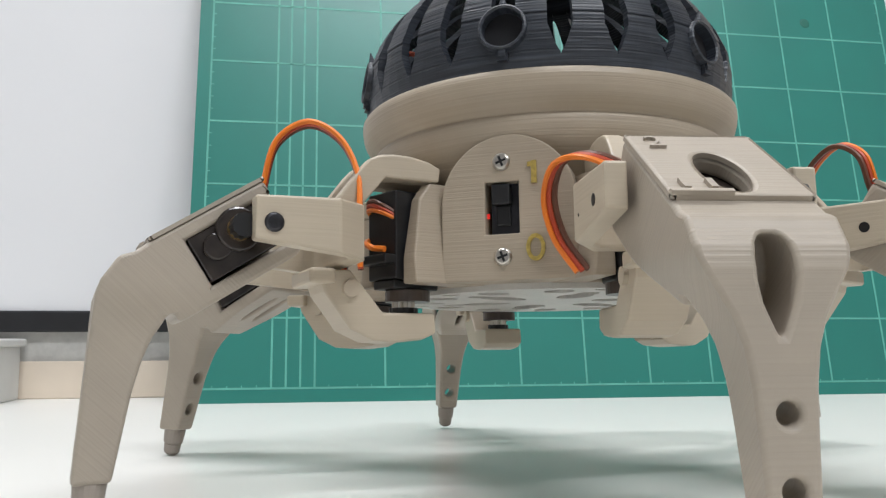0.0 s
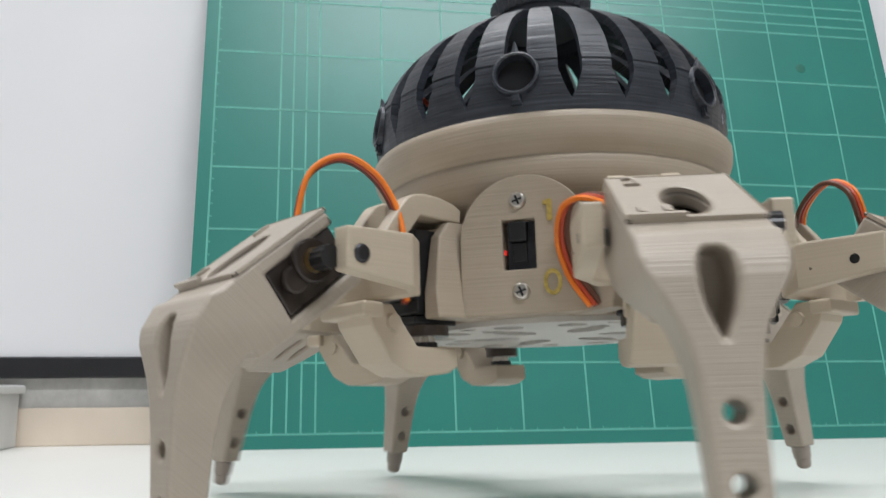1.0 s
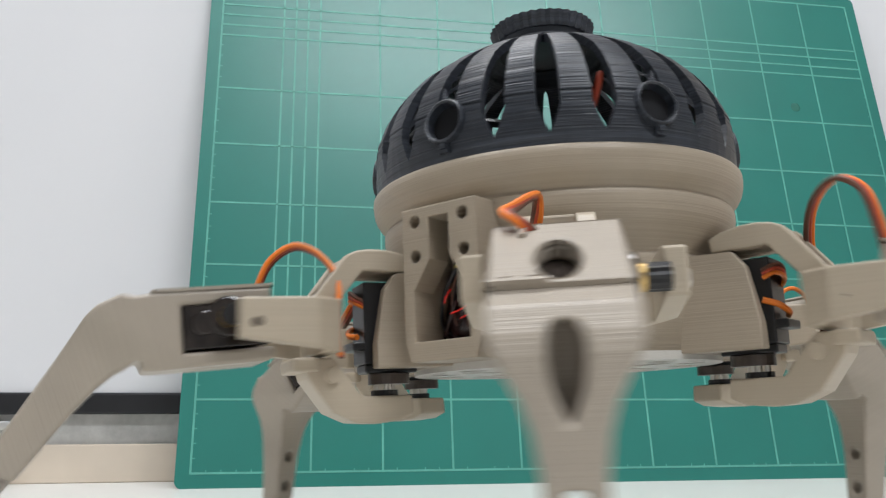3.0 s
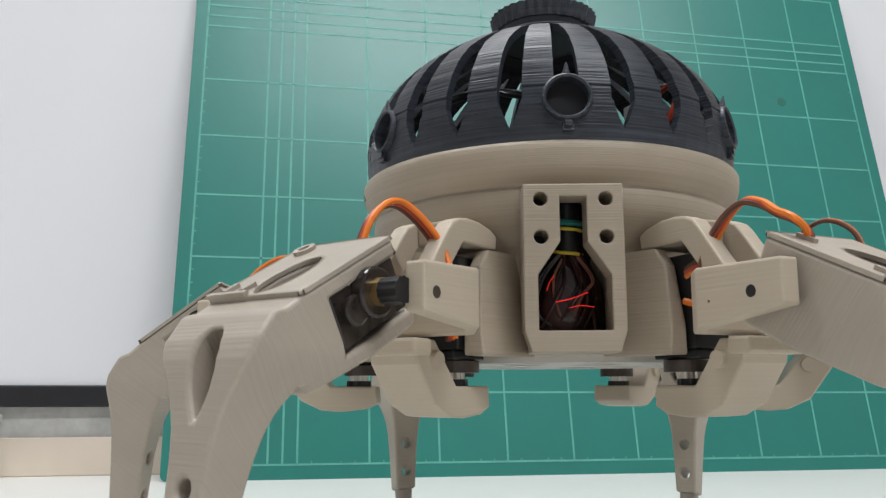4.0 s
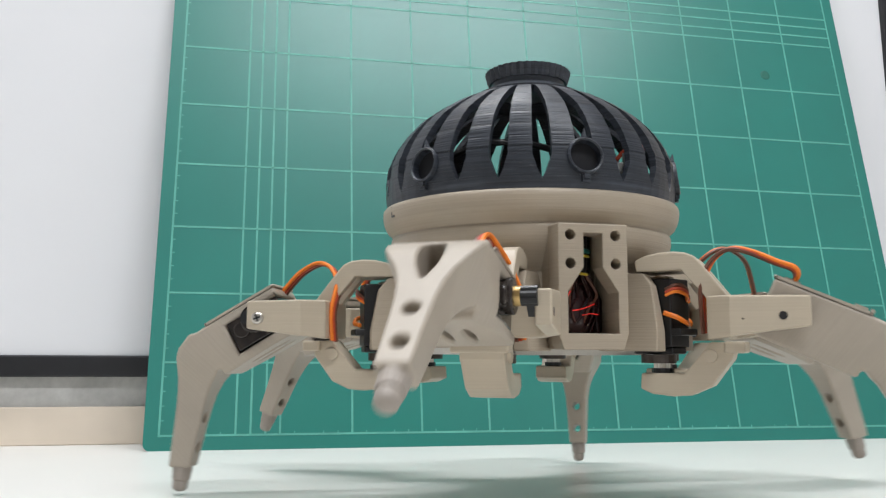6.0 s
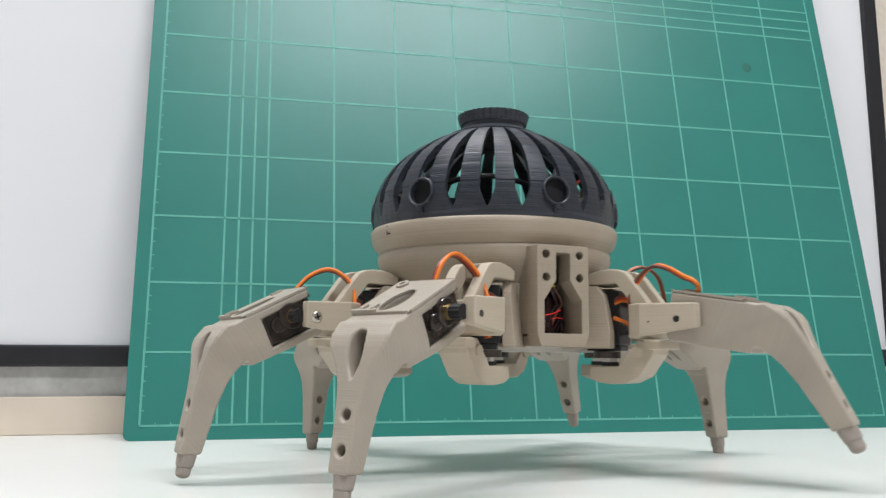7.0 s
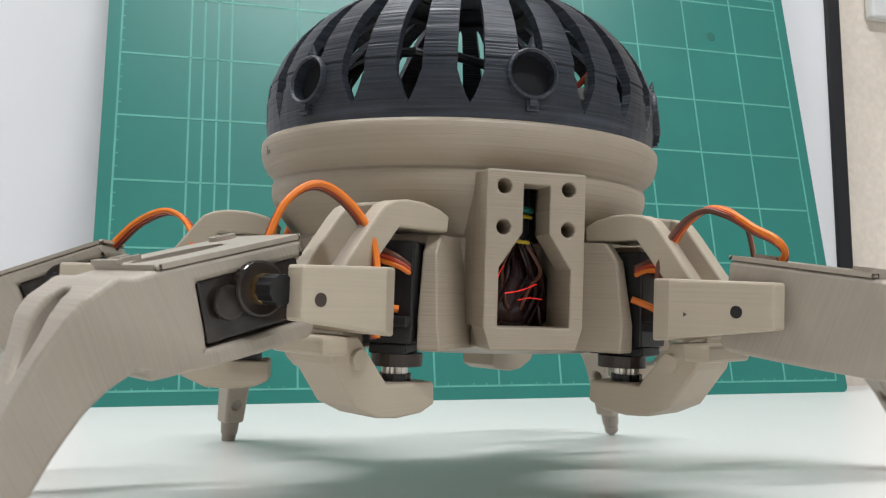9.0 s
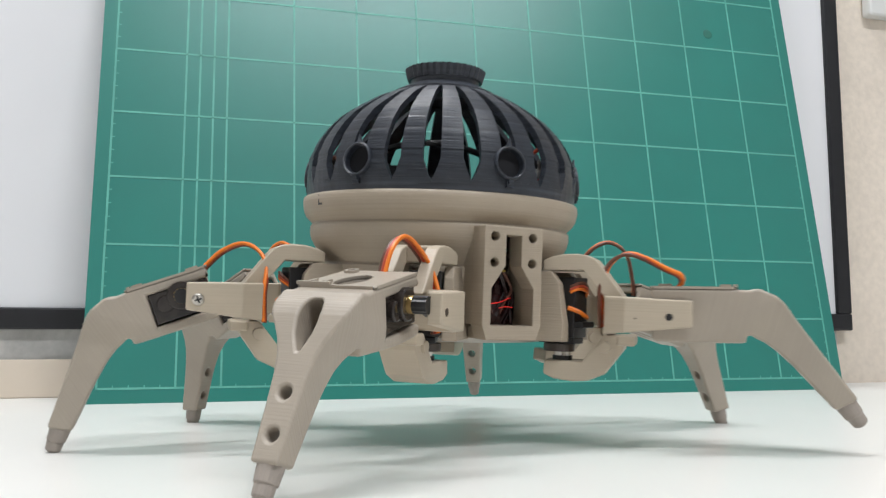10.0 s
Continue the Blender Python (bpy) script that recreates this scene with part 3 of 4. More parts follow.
def numeral(text, a, v, along, parent):
    """One raised figure on a leg's top plate, read from the outer end."""
    curve = bpy.data.curves.new("numeral", "FONT")
    curve.body, curve.size, curve.extrude, curve.align_x = text, 0.8 * CM, 0.05 * CM, "CENTER"
    ob = bpy.data.objects.new("numeral", curve)
    data = bpy.data.meshes.new_from_object(ob)
    bpy.data.objects.remove(ob)
    data.materials.append(PLA_LEG)
    x, z = along(a, -0.12)
    fig = new("raised_numeral", data)
    fig.parent = parent
    fig.matrix_basis = Matrix.Translation(Vector((x, v, z)) * CM) @ pose(0, 0, 0, 0, 30, 0) @ pose(0, 0, 0, 0, 0, 90)


LEG_Y = (-1.45, 1.25)


def box_at(a, b):
    """The leg's box slopes 30 degrees: a runs outwards down its top, b across its depth."""
    ca, sa = math.cos(radians(-30)), math.sin(radians(-30))
    return (-0.05 + a * ca + b * sa, 1.25 + a * sa - b * ca)


def leg_body():
    y0, y1 = LEG_Y
    mid = (y0 + y1) / 2
    half = [(9, 1.35), (-1.1, 1.35), (-1.35, 1.31), (-1.6, 1.2), (-1.9, 1.02), (-2.3, 0.8), (-2.8, 0.64), (-3.4, 0.55), (-4.2, 0.5), (-5.8, 0.43), (-9, 0.43)]

    def wide(v):
        for (z0, w0), (z1, w1) in zip(half, half[1:]):
            if z0 >= v >= z1:
                return w0 + (w1 - w0) * (v - z0) / (z1 - z0)
    side = [box_at(0, 0), box_at(3.1, 0), box_at(3.5, 0.03), (3.3, -0.62)]
    side += [(shin_x(z)[1], z) for z in (-0.85, -1.0, -1.15, -1.5, -3.4, -5.8)]
    side += [(shin_x(z)[0], z) for z in (-5.8, -4.6, -3.8, -3.0, -2.5, -2.2)]
    side += [(2.2, -1.98), (2.05, -1.96), box_at(3.42, 1.98), box_at(3.2, 2.0), box_at(0.15, 2.0), box_at(0.0, 1.85)]
    bm = bmesh.new()
    cuts = [((-1, z), (6, z)) for z in (-1.1, -1.35, -1.6, -1.9, -2.3, -2.8, -3.4, -4.2)]
    slab(bm, side, [], lambda u, v, d: (u, mid + (2 * d - 1) * wide(v), v), cuts=cuts)
    cut = bmesh.new()
    prism(cut, [box_at(*q) for q in ((-1, 0.36), (2.4, 0.36), (2.4, 1.62), (-1, 1.62))], y0 + 0.28, y1 + 1)

    def through_top(u, v, d):
        x, z = box_at(u, -1 + 1.7 * d)
        return (x, v, z)
    slab(cut, oval(1.95, -0.1, 0.98, 0.45, 22), [], through_top)

    def through_under(u, v, d):
        x, z = box_at(u, 1.4 + 1.2 * d)
        return (x, v, z)
    for v in (0.25, -0.45):
        slab(cut, oval(1.5, v, 0.8, 0.12, 16), [], through_under)
    shape = [(-0.94, 0.1), (-0.99, 0.2), (-1.1, 0.28), (-1.35, 0.33), (-1.7, 0.33), (-2.1, 0.26), (-2.4, 0.14), (-2.65, 0.03)]
    slab(cut, [(mid + w, z) for z, w in shape] + [(mid - w, z) for z, w in reversed(shape)], [], lambda u, v, d: (2.62 + 3 * d, u, v))
    for z in (-3.85, -5.03):
        slab(cut, oval(mid, z, 0.2, 0.2, 16), [], lambda u, v, d: (1 + 5 * d, u, v))
    bm = carve(bm, cut)

    def top_lip(u, v, d):
        x, z = box_at(u, -0.1 + 0.101 * d)
        return (x, v, z)
    slab(bm, [(-0.05, y0), (3.1, y0), (3.1, y1), (-0.05, y1)], [oval(1.95, -0.1, 0.98, 0.45, 22)], top_lip)
    bmesh.ops.recalc_face_normals(bm, faces=bm.faces)
    data = bpy.data.meshes.new("leg")
    bm.to_mesh(data)
    bm.free()
    data.shade_smooth()
    data.set_sharp_from_angle(angle=radians(36))
    data.materials.append(PLA_LEG)
    return data


LEG_BODY = leg_body()


def build_leg(index):
    """The swinging bracket and the rigid leg on its pin."""
    at = LEG_AT[index]
    bm = bmesh.new()
    fork = [(5.0, -2.1), (2.55, -2.1), (1.75, -1.5), (1.75, 1.85), (2.55, 2.5), (4.6, 2.5), (4.6, 2.0), (2.4, 2.0), (2.15, 1.8), (2.15, -1.4), (2.4, -1.62), (5.0, -1.62)]
    slab(bm, fork, [], lambda u, v, d: (u, v, 5.78 + 0.13 * u + d * (1.46 - 0.15 * (u - 1.75))), cuts=[((2.55, -2.1), (2.4, -1.62)), ((2.55, 2.5), (2.4, 2.0))])
    for y0, y1 in ((-0.95, -0.45), (0.45, 0.95)):
        prism(bm, UPPER, y0, y1)
    prism(bm, [(0.9, 8.43), (-0.69, 8.41), (-0.74, 8.77), (-0.4, 8.94), (0.1, 9.05), (0.6, 9.07), (0.95, 9.02)], -0.46, 0.46)
    prism(bm, LOWER, -0.72, 0.72)
    hip = part("hip_bracket", bm, PLA_HIP_LIT, robot, "grey printed swivelling hip bracket", bevel=0.06)
    for y, s in ((2.5, 1), (-2.1, -1)):
        if s < 0 or index in (0, 3, 4):
            # no hole is cut: a dark disc paints the shade of the pin hole
            bm = bmesh.new()
            cyl(bm, (ARM, y - s * 0.02, HINGE_Z), (0, s, 0), 0.135, 0.135, 0.03, 18)
            part("pin_hole_shade", bm, HORN if index == 0 and s > 0 else BLACK, hip)
    for x in (2.95,):
        bm = bmesh.new()
        cyl(bm, (x, -2.09, HINGE_Z - 0.1), (0, -1, 0), 0.07, 0.03, 0.03, 3)
        part("moulded_arrow", bm, HORN, hip)
    bm = bmesh.new()
    cyl(bm, (0, 0, 4.83), (0, 0, 1), 0.4, 0.4, 0.18, 32, 0.04)
    part("horn", bm, BLACK, hip)
    bm = bmesh.new()
    box(bm, 2.2, 2.9, -0.95, 0.95, 5.55, 5.95)
    part("rib", bm, PLA_HIP_LIT, hip, bevel=0.08)
    for s in (-1, 1):
        bm = bmesh.new()
        cyl(bm, (1.75, s * 0.7, 5.45), (0, s, 0), 0.24, 0.22, 0.14, 18)
        part("boss", bm, PLA_HIP_LIT, hip)
    if index in (1, 2, 5):
        screw("hinge_screw", (ARM, 2.5, HINGE_Z), (0, 1, 0), 0.25, DARK_STEEL if index == 2 else STEEL, hip)
    lift = (-0.45, -0.2, 0.2, -0.5, -0.3, -0.35)[index]
    loops = {
        0: [(1.55, 0.95, 5.9), (1.6, 1.0, 7.0), (1.5, 0.6, 8.1), (1.9, 0.2, 8.9), (2.6, 0.0, 9.2), (3.3, -0.1, 8.75), (3.7, -0.15, 7.9), (3.85, -0.1, 7.5)],
        1: [(1.55, -0.95, 6.2), (1.5, -0.9, 7.8), (1.8, -0.6, 8.7), (2.4, -0.5, 9.1), (3.1, -0.6, 8.95), (3.9, -0.9, 8.55), (4.45, -1.0, 8.3), (4.5, -0.6, 8.0), (4.1, -0.3, 7.6)],
        2: [(1.55, 0.95, 5.9), (1.6, 1.0, 7.0), (1.5, 0.6, 8.4), (1.85, 0.1, 9.5), (2.6, -0.4, 10.0), (3.35, -0.85, 9.5), (3.65, -1.0, 8.3), (3.75, -1.0, 7.5)],
        3: [(0.3, -1.5, 5.7), (0.0, -2.0, 6.6), (0.1, -2.25, 7.6), (0.6, -2.1, 8.35), (1.3, -1.6, 8.4), (1.9, -1.0, 8.0), (2.3, -0.8, 7.5)],
        5: [(1.55, 0.95, 5.9), (1.6, 1.0, 7.0), (1.5, 0.6, 8.1), (1.85, 0.2, 8.75), (2.45, -0.1, 8.98), (3.2, -0.3, 8.65), (3.75, -0.35, 8.1), (4.05, -0.3, 7.7)],
    }
    path = loops.get(index, [(1.55, 0.95, 5.9), (1.6, 1.0, 7.0), (1.45, 0.55, 8.3), (1.9, 0.1, 9.3 + lift), (2.75, -0.2, 9.75 + lift), (3.45, -0.3, 9.2 + lift * 0.5), (3.65, -0.2, 8.2), (3.75, -0.1, 7.6)])
    for k, mat in enumerate((ORANGE, RED, BROWN) if index == 3 else (BROWN, RED, ORANGE)):
        bm = bmesh.new()
        # the three strands lie side by side; on one leg the ribbon twists over on its way
        side = [math.cos(math.pi * n / (len(path) - 1)) if index == 1 else 1 for n in range(len(path))]
        tube(bm, [(x + 0.05 * k, y + 0.13 * k * w, z + 0.03 * k) for (x, y, z), w in zip(path, side)], 0.078)
        part("wire", bm, mat, hip)

    if index == 3:
        bm = bmesh.new()
        tube(bm, [(2.2, -0.8, 7.3), (2.6, -0.7, 8.0), (3.3, -0.6, 8.2), (3.9, -0.5, 7.9), (4.1, -0.4, 7.4)], 0.078)
        part("wire", bm, ORANGE, hip)

    leg = new("leg", LEG_BODY.copy())
    leg.parent = robot
    leg["label"] = "rigid grey printed leg, bent at the knee"
    mod = leg.modifiers.new("worn_edges", "BEVEL")
    mod.width, mod.segments, mod.limit_method, mod.angle_limit, mod.use_clamp_overlap = 0.1 * CM, 3, "ANGLE", radians(36), False
    even = leg.modifiers.new("even_shading", "WEIGHTED_NORMAL")
    even.keep_sharp = True
    y0, y1 = LEG_Y
    mid = (y0 + y1) / 2
    along = box_at
    bm = bmesh.new()
    ang = pose(0, 0, 0, 0, 30, 0)
    box(bm, 0.1, 2.35, y0 + 0.3, y1 - 0.1, -1.55, -0.35, Matrix.Translation(Vector((-0.05, 0, 1.25)) * CM) @ ang)
    part("servo", bm, SMOKE, leg, "dark smoky micro servo in the leg", bevel=0.05)
    bm = bmesh.new()
    cyl(bm, (0.6, y1 - 0.15, 0), (0, 1, 0), 0.55, 0.55, 0.35, 28)
    cyl(bm, (1.1, y1 - 0.15, -0.42), (0, 1, 0), 0.34, 0.34, 0.25, 20)
    part("gear_cap", bm, SMOKE, leg, bevel=0.06)
    bm = bmesh.new()
    cyl(bm, (0.6, y1 + 0.15, 0), (0, 1, 0), 0.3, 0.3, 0.22, 24)
    part("collar", bm, BRASS, leg)
    bm = bmesh.new()
    cyl(bm, (0.6, y1 + 0.36, 0), (0, 1, 0), 0.3, 0.3, 0.5, 24, 0.08)
    box(bm, -0.1, 0.6, y1 + 0.5, y1 + 0.74, -0.16, 0.16)
    part("spline", bm, BLACK, leg)
    bm = bmesh.new()
    cyl(bm, (0, y0 - 0.2, 0), (0, 1, 0), 0.2, 0.2, 0.25, 18)
    part("pin", bm, BLACK, leg)
    # tip
    bm = bmesh.new()
    low, high = Vector((3.98, mid, -6.75)), Vector((3.86, mid, -5.78))
    d = high - low
    cyl(bm, low + d * 0.45, d, 0.35, 0.39, d.length * 0.58, 20)
    cyl(bm, low + d * 0.1, d, 0.29, 0.31, d.length * 0.37, 20)
    cyl(bm, low + d * 0.035, d, 0.21, 0.285, d.length * 0.075, 20)
    cyl(bm, low, d, 0.11, 0.21, d.length * 0.037, 20)
    part("foot", bm, GREY_FOOT, leg, "darker grey foot peg", bevel=0.06)
    # raised marks on the top plate
    def mark(a0, a1, v0, v1, bm):
        slab(bm, [(a0, v0), (a1, v0), (a1, v1), (a0, v1)], [], lambda u, v, d: (along(u, -0.09 - 0.1 * d)[0], v, along(u, -0.09 - 0.1 * d)[1]))
    bm = bmesh.new()
    mark(2.98, 3.1, y0, -0.3, bm)
    part("ridge", bm, PLA_LEG, leg)
    if index == 0:
        bm = bmesh.new()
        slab(bm, oval(0.45, -0.95, 0.3, 0.24, 18), [oval(0.45, -0.95, 0.17, 0.12, 18)], lambda u, v, d: (along(u, -0.09 - 0.1 * d)[0], v, along(u, -0.09 - 0.1 * d)[1]))
        part("raised_numeral", bm, PLA_LEG, leg)
    elif index == 3:
        numeral("2", 0.75, -0.95, along, leg)
    elif index == 2:
        numeral("1", 0.75, -0.95, along, leg)
        numeral("2", 2.85, -0.95, along, leg)
    else:
        for a in (0.25,):
            bm = bmesh.new()
            mark(a, a + 0.5, -0.85, -0.72, bm)
            part("raised_numeral", bm, PLA_LEG, leg)
    if index != 2:
        for v in (-1.15, -0.65):
            bm = bmesh.new()
            mark(2.5, 2.9, v, v + 0.13, bm)
            part("raised_numeral", bm, PLA_LEG, leg)
    return hip, leg


LEGS = [build_leg(i) for i in range(6)]


def motions():
    body_rows = [  # seconds, x, y, rise (cm), heading, tilt about x, tilt about y (degrees)
        (0, 15.80, -34.21, 0.04, -237.4, -1.8, -0.2),
        (0.5, 15.88, -34.11, 0.25, -237.5, -1.8, -0.5),
        (0.7, 15.85, -34.03, 0.29, -238.0, -1.0, -0.3),
        (1, 16.26, -33.33, 0.40, -235.2, -1.9, -1.0),
        (1.2, 16.10, -33.67, 0.28, -222.3, -1.6, -2.4),
        (1.4, 16.23, -33.46, 0.61, -216.9, -0.1, -2.7),
        (1.5, 16.22, -33.68, 0.37, -213.6, -1.2, -3.0),
        (1.7, 16.24, -33.80, 0.45, -197.8, -0.6, -3.3),
        (1.8, 16.29, -33.80, 0.35, -197.8, -0.3, -3.0),
        (2, 16.43, -33.88, 0.22, -182.7, -2.0, -3.4),
        (2.2, 16.36, -33.66, 0.45, -173.9, 0.1, -2.9),
        (2.4, 16.31, -33.71, 0.30, -165.9, -0.0, -2.9),
        (2.5, 16.29, -33.74, 0.30, -164.4, -0.0, -2.9),
        (2.7, 16.29, -33.95, 0.43, -152.0, -0.9, -2.7),
        (2.85, 16.30, -34.04, 0.44, -144.8, -0.4, -2.5),
        (3, 16.31, -34.12, 0.44, -137.6, 0.2, -2.3),
        (3.15, 16.32, -34.20, 0.44, -130.4, 0.8, -2.2),
        (3.3, 16.33, -34.29, 0.44, -123.2, 1.3, -2.0),
        (3.45, 16.34, -34.37, 0.44, -116.0, 1.9, -1.8),
        (3.6, 16.35, -34.45, 0.45, -108.9, 2.5, -1.7),
        (3.8, 16.36, -34.56, 0.45, -103.1, 3.2, -1.4),
        (4, 16.25, -34.44, 0.33, -102.1, 1.9, -0.3),
        (4.2, 16.22, -34.87, 0.01, -102.6, -0.3, 0.1),
        (4.5, 16.04, -34.93, 0.06, -100.9, 1.7, 0.3),
        (4.8, 15.88, -33.79, 0.16, -97.7, 3.4, -1.6),
        (5, 16.45, -32.26, 0.02, -100.1, 2.4, -0.4),
        (5.2, 17.19, -31.45, 0.21, -100.6, 3.3, -0.6),
        (5.55, 17.70, -29.64, 0.15, -95.3, 3.0, -0.4),
        (5.75, 18.00, -28.60, 0.12, -92.3, 2.8, -0.3),
        (5.95, 18.29, -27.56, 0.09, -89.2, 2.7, -0.2),
        (6.3, 18.81, -25.74, 0.04, -83.9, 2.4, 0.0),
        (6.5, 18.91, -23.70, -0.08, -87.2, 1.7, 0.6),
        (6.7, 19.16, -23.15, -0.15, -87.4, 0.7, 1.5),
        (7, 19.57, -20.58, -0.03, -78.8, 1.4, 0.3),
        (7.2, 19.30, -20.04, -0.14, -80.3, 2.1, 0.7),
        (7.5, 18.96, -19.59, 0.10, -79.2, 1.3, 1.5),
        (7.8, 18.78, -19.72, 0.19, -78.3, 2.1, 1.4),
        (8, 18.58, -20.48, -0.11, -85.7, 1.0, 1.9),
        (8.1, 18.21, -21.99, -0.53, -83.8, 1.5, 1.5),
        (8.2, 17.60, -23.26, -0.89, -82.7, 1.9, 2.5),
        (8.5, 17.07, -28.39, -0.88, -83.7, 0.9, 1.8),
        (8.7, 16.46, -31.59, -1.03, -90.5, 0.7, 1.4),
        (9, 15.12, -35.45, -1.18, -89.0, 3.9, 1.0),
        (9.2, 15.65, -34.42, -0.97, -90.3, 3.7, 1.0),
        (9.3, 16.43, -33.02, -0.98, -84.0, 3.3, 1.5),
        (9.5, 16.68, -30.97, -0.71, -83.2, 3.7, 2.0),
        (9.7, 17.07, -28.15, -0.99, -80.4, 3.9, 1.8),
        (10, 17.70, -24.31, -1.01, -79.1, 3.9, 1.2),
    ]
    leg_rows = [  # for each leg: seconds, swing, lift (degrees)
        [(0, 2.1, 7.0), (0.5, 3.3, 4.1), (0.7, 3.1, -1.5), (1, 20.2, 4.4), (1.2, -6.0, 4.0), (1.4, -15.0, 23.0), (1.5, -7.0, 15.0), (1.7, 9.0, 0.0), (1.8, 12.0, 0.0), (2, -14.8, 10.0), (2.2, -23.0, 15.0), (2.5, -18.0, 3.0), (2.7, -15.0, 3.0), (2.85, -25.0, 2.0), (3, 0.0, 26.0), (3.15, 20.0, 2.0), (3.3, 0.0, 3.0), (3.45, -22.0, 2.0), (3.6, 4.0, 28.0), (3.8, -4.0, 8.0), (4, -4.0, 1.6), (4.2, -4.3, 0.7), (4.5, -12.9, 36.3), (4.8, -31.5, 8.1), (5, -2.8, 6.2), (5.2, 3.9, 45.9), (5.55, -29.1, 5.9), (5.75, -2.1, 6.9), (5.95, 3.9, 44.9), (6.3, -27.1, 7.9), (6.5, -1.8, 6.3), (6.6, 1.0, 9.0), (6.7, 4.6, 40.4), (7, -30.3, 4.2), (7.2, -14.1, 7.9), (7.5, -6.3, 0.8), (7.8, -14.3, 4.0), (8, -6.7, 27.6), (8.1, -10.7, 11.5), (8.2, -29.5, 12.3), (8.5, -25.9, 4.9), (8.7, -0.6, 12.2), (9, -31.3, 15.8), (9.2, -13.4, 29.5), (9.3, -30.0, 15.4), (9.5, -10.5, 26.6), (9.7, -15.6, 19.2), (10, -18.4, 20.3)],
        [(0, -4.3, 3.3), (0.5, -4.0, 1.2), (0.7, -5.0, -5.0), (1, -21.0, 6.0), (1.2, 15.0, 39.0), (1.4, 15.0, -1.0), (1.5, -4.0, 7.0), (1.7, -32.0, 4.0), (1.8, -28.0, 39.0), (2, 3.1, 22.9), (2.2, -9.6, 9.6), (2.5, -29.2, 22.9), (2.7, 17.2, -1.0), (2.85, 20.2, -5.0), (3, 0.2, -2.0), (3.15, -23.8, 0.0), (3.3, 0.2, 24.0), (3.45, 20.2, -1.0), (3.6, 2.2, 2.0), (3.8, -1.8, 4.0), (4, -2.6, 4.0), (4.2, -2.9, 0.0), (4.5, -7.9, 6.0), (4.8, -21.9, 34.0), (5, 27.6, 4.0), (5.2, 29.3, 4.0), (5.55, -14.7, 34.0), (5.75, 39.3, 20.0), (5.95, 29.3, 3.0), (6.3, -6.7, 33.0), (6.5, 59.2, 36.0), (6.7, 30.9, 7.8), (7, -4.5, 20.6), (7.2, 3.0, 12.9), (7.5, 0.5, 4.5), (7.8, -4.4, 5.1), (8, 19.6, 7.9), (8.1, 5.3, 11.9), (8.2, -9.2, 18.3), (8.5, -7.3, 15.0), (8.7, 20.5, 24.0), (9, -3.9, 23.0), (9.2, 19.1, 16.0), (9.3, 19.9, 16.3), (9.5, 21.4, 17.0), (9.7, 32.4, 26.0), (10, 17.3, 31.3)],
        [(0, -18.2, -2.3), (0.5, -18.3, -4.8), (0.7, -15.8, -2.9), (1, -0.6, -7.1), (1.2, -23.0, 1.5), (1.4, -30.0, 18.5), (1.5, -25.5, 25.5), (1.7, 1.4, -2.5), (1.8, 1.4, -0.5), (2, -26.9, -3.2), (2.2, -39.7, 32.0), (2.5, 11.9, -8.0), (2.7, -19.0, -14.0), (2.85, -25.0, -12.0), (3, 0.0, 16.0), (3.15, 20.0, -14.0), (3.3, 0.0, -11.0), (3.45, -22.0, -7.0), (3.6, 4.0, 18.0), (3.8, -11.0, -8.0), (4, -9.0, -2.0), (4.2, -8.0, 0.0), (4.5, -5.0, -1.0), (4.8, -3.0, -8.0), (5, -1.0, -4.0), (5.2, 0.0, 11.0), (5.55, 3.0, -5.0), (5.75, -9.0, -4.0), (5.95, -3.0, 12.0), (6.3, 9.0, -4.0), (6.5, -15.3, 4.4), (6.7, -7.0, 13.0), (7, 2.5, -1.3), (7.2, -7.6, 2.8), (7.5, -15.3, 1.8), (7.8, -7.5, 0.5), (8, -26.9, 24.6), (8.1, -27.8, 26.4), (8.2, -28.2, 28.4), (8.5, -23.3, 15.1), (8.7, -18.0, 9.0), (9, -17.0, 18.0), (9.2, -6.7, 27.0), (9.3, -3.9, 14.3), (9.5, -17.5, 26.3), (9.7, -14.7, 15.8), (10, -9.5, 12.3)],
        [(0, -7.0, -4.9), (0.5, -6.6, -8.6), (0.7, -3.9, -7.1), (1, -18.2, 0.3), (1.2, 23.1, -3.0), (1.4, 19.1, -16.0), (1.5, 4.1, -15.0), (1.7, -23.0, -16.0), (1.8, -22.0, -3.0), (2, -29.0, -16.0), (2.2, -37.0, -16.0), (2.5, -30.0, -16.0), (2.7, -26.0, 1.0), (2.85, 20.0, -19.0), (3, 0.0, -19.0), (3.15, -24.0, -18.0), (3.3, 0.0, 13.0), (3.45, 20.0, -22.0), (3.6, 2.0, -24.0), (3.8, -2.0, -22.0), (4, -5.2, -14.4), (4.2, 1.7, -2.0), (4.5, -9.4, -4.9), (4.8, -31.4, 15.2), (5, -3.2, 6.5), (5.2, 1.9, -16.9), (5.55, -31.1, 16.1), (5.75, -1.1, 7.1), (5.95, 1.9, -10.9), (6.3, -29.1, 18.1), (6.5, -3.4, 11.6), (6.7, 1.7, 0.3), (7, -29.5, 9.9), (7.2, -7.7, 2.7), (7.5, -9.9, -4.0), (7.8, -22.3, -7.3), (8, -6.0, 1.0), (8.1, -16.4, 4.4), (8.2, -31.0, 10.7), (8.5, -29.4, 11.6), (8.7, -15.8, 15.6), (9, -28.1, 8.9), (9.2, -13.6, 3.5), (9.3, -26.4, 5.8), (9.5, -14.0, 1.3), (9.7, -9.1, 12.2), (10, -8.7, 11.9)],
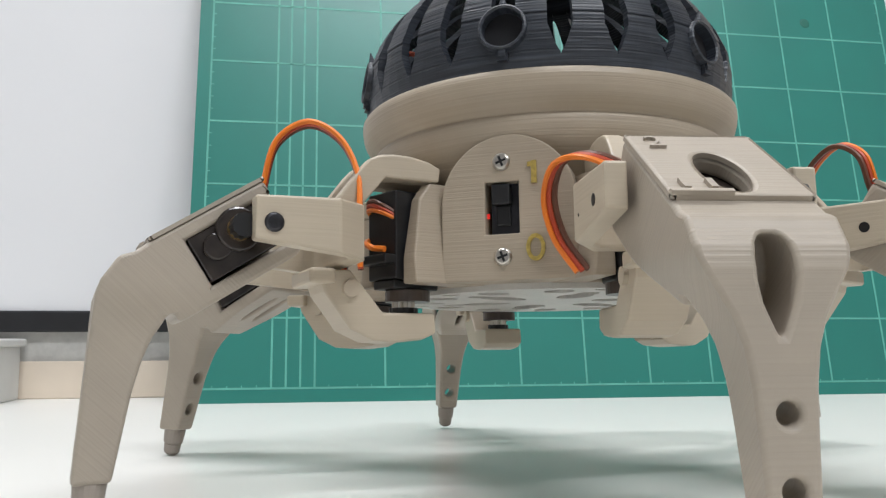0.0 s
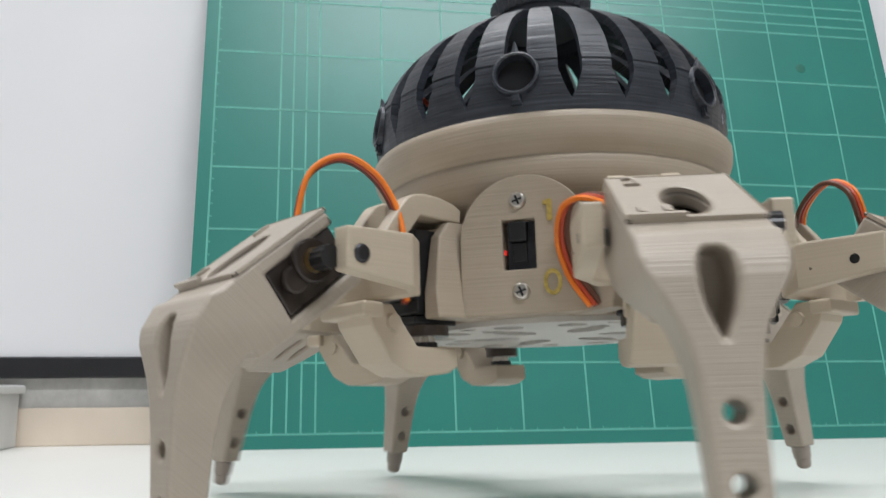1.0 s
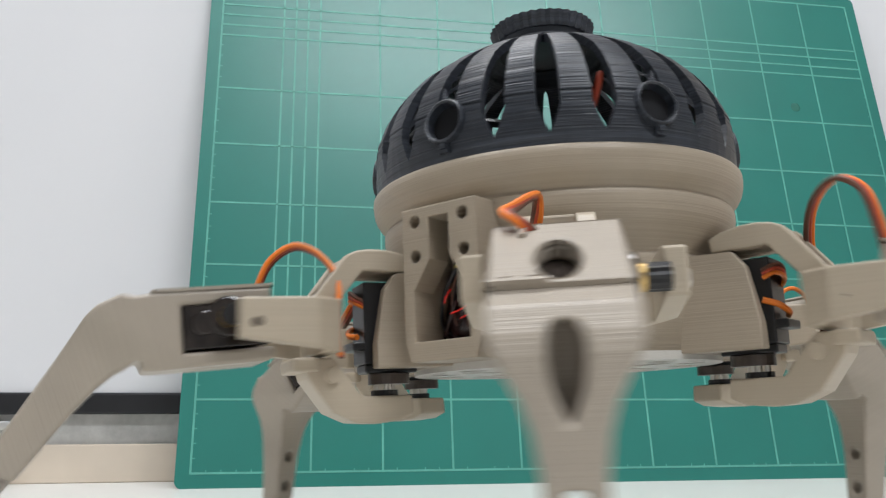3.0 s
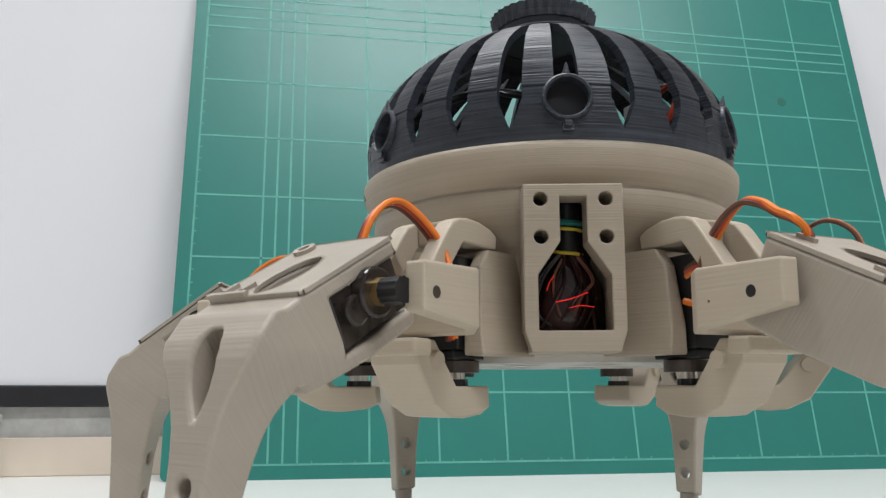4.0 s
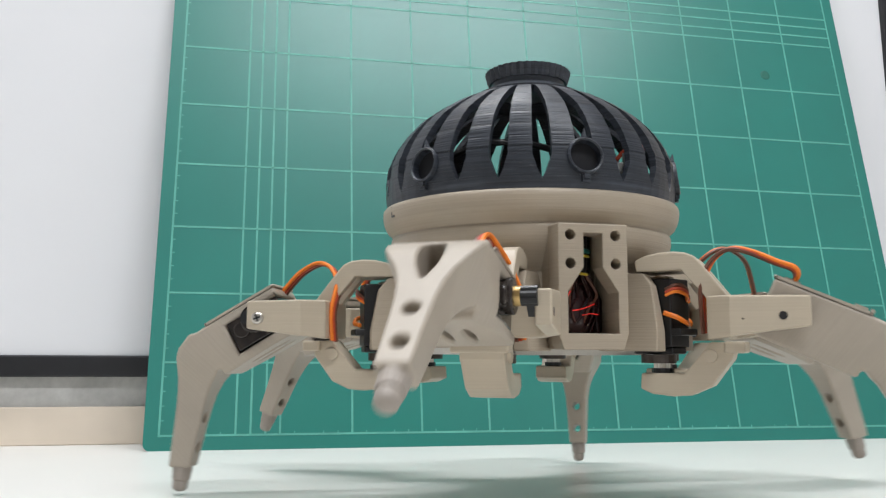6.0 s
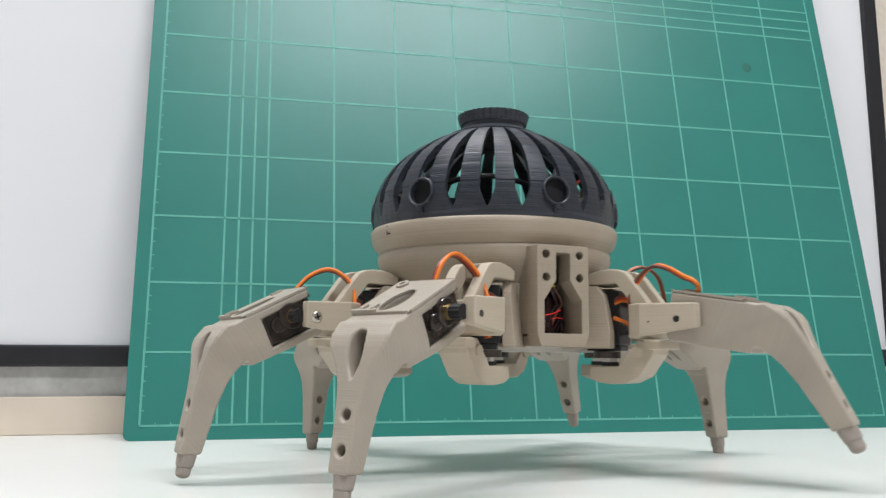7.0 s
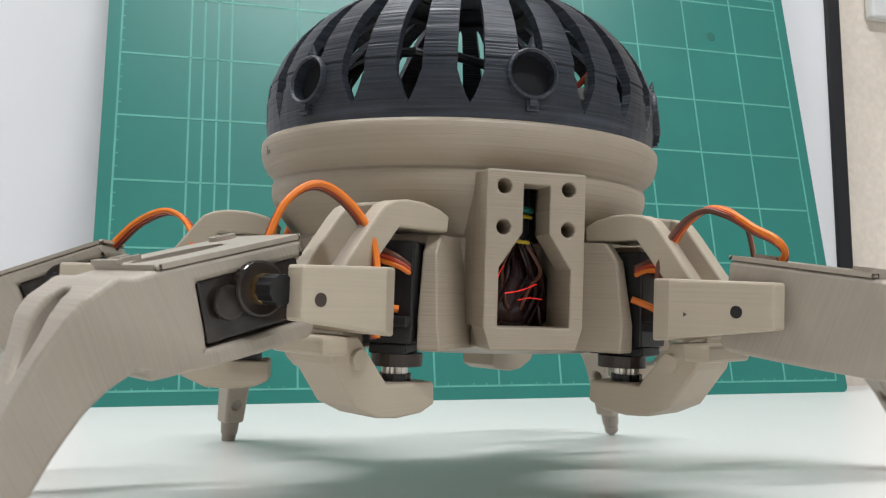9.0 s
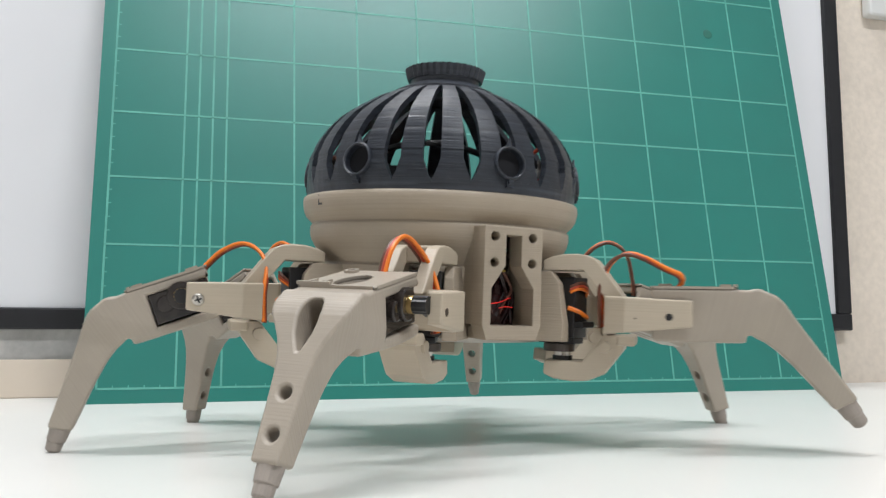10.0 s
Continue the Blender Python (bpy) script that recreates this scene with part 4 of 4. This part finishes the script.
        [(0, -30.0, -4.0), (0.5, -29.0, -6.0), (0.7, -31.0, -5.0), (1, -33.0, -8.0), (1.2, -19.0, -15.0), (1.4, -6.0, 1.0), (1.5, 1.0, -19.0), (1.7, 14.0, -18.0), (1.8, 13.0, -17.0), (2, -23.1, -16.7), (2.2, -9.9, 0.1), (2.5, 17.1, -13.0), (2.7, -8.9, -11.3), (2.85, -24.9, -14.3), (3, 0.1, 16.7), (3.15, 20.1, -12.3), (3.3, 0.1, -15.3), (3.45, -21.9, -18.3), (3.6, 4.1, 13.7), (3.8, -4.9, -18.3), (4, -7.5, -12.5), (4.2, -9.9, 0.0), (4.5, -8.5, 35.1), (4.8, -10.3, -15.0), (5, 16.6, -7.1), (5.2, 26.4, 28.5), (5.55, 5.4, -12.5), (5.75, 18.4, -10.5), (5.95, 15.4, 18.5), (6.3, 19.4, -6.5), (6.5, 17.5, -6.0), (6.7, 6.0, 8.3), (7, -10.7, -5.4), (7.2, -0.3, -7.0), (7.5, -5.8, -9.0), (7.8, -8.6, -11.5), (8, 15.0, 18.0), (8.1, 17.5, 17.9), (8.2, 20.0, 18.0), (8.5, 22.0, 5.0), (8.7, 15.7, 6.1), (9, -8.4, 0.5), (9.2, 6.9, 18.2), (9.3, -6.4, -1.2), (9.5, 15.9, 13.2), (9.7, 12.0, -3.6), (10, 12.3, -2.8)],
        [(0, -10.0, 2.0), (0.5, -10.0, -6.0), (0.7, -10.0, -4.0), (1, -10.0, 3.1), (1.2, 21.4, 18.3), (1.4, 20.4, -12.7), (1.5, 12.9, -6.0), (1.7, -15.9, -11.4), (1.8, -17.9, 12.6), (2, 25.0, 10.2), (2.2, 4.5, -5.8), (2.5, -13.2, 10.4), (2.7, 27.4, 23.9), (2.85, 20.4, -0.1), (3, 0.4, -2.1), (3.15, -23.6, -5.1), (3.3, 0.4, 21.9), (3.45, 20.4, -2.1), (3.6, 2.4, -4.1), (3.8, 3.4, -1.1), (4, 0.6, -6.5), (4.2, 1.8, 0.9), (4.5, 10.4, -0.2), (4.8, -1.0, 28.6), (5, -22.4, 7.8), (5.2, -23.0, -9.0), (5.55, 5.0, 24.0), (5.75, -16.0, -2.0), (5.95, -24.0, -2.0), (6.3, 14.0, 20.0), (6.5, -20.0, 7.8), (6.7, -26.4, -8.2), (7, 10.8, 4.1), (7.2, -2.5, -0.4), (7.5, -2.9, -9.0), (7.8, 0.9, -9.7), (8, -13.3, -10.5), (8.1, -3.1, -3.2), (8.2, 9.1, 2.0), (8.5, 5.5, 3.6), (8.7, -17.7, 8.3), (9, -8.6, 9.2), (9.2, -16.0, 7.0), (9.3, -9.0, 4.1), (9.5, -13.5, -0.3), (9.7, -14.6, 8.9), (10, -9.5, 9.3)],
    ]
    def tilted(tx, ty):
        return Matrix.Rotation(radians(tx), 4, "X") @ Matrix.Rotation(radians(ty), 4, "Y")
    walk(robot, [(t, Matrix.Translation((x * CM, y * CM, (z + 7) * CM)) @ tilted(tx, ty) @ Matrix.Translation((0, 0, -0.07)) @ Matrix.Rotation(radians(turn), 4, "Z")) for t, x, y, z, turn, tx, ty in body_rows])
    for (hip, leg), at, rows in zip(LEGS, LEG_AT, leg_rows):
        hips, legs = [], []
        for t, swing, lift in rows:
            m = Matrix.Rotation(radians(at), 4, "Z") @ Matrix.Translation((COXA_R * CM, 0, 0)) @ Matrix.Rotation(radians(swing), 4, "Z")
            hips.append((t, m))
            legs.append((t, m @ Matrix.Translation((ARM * CM, 0, HINGE_Z * CM)) @ Matrix.Rotation(radians(-lift), 4, "Y")))
        walk(hip, hips)
        walk(leg, legs)


motions()
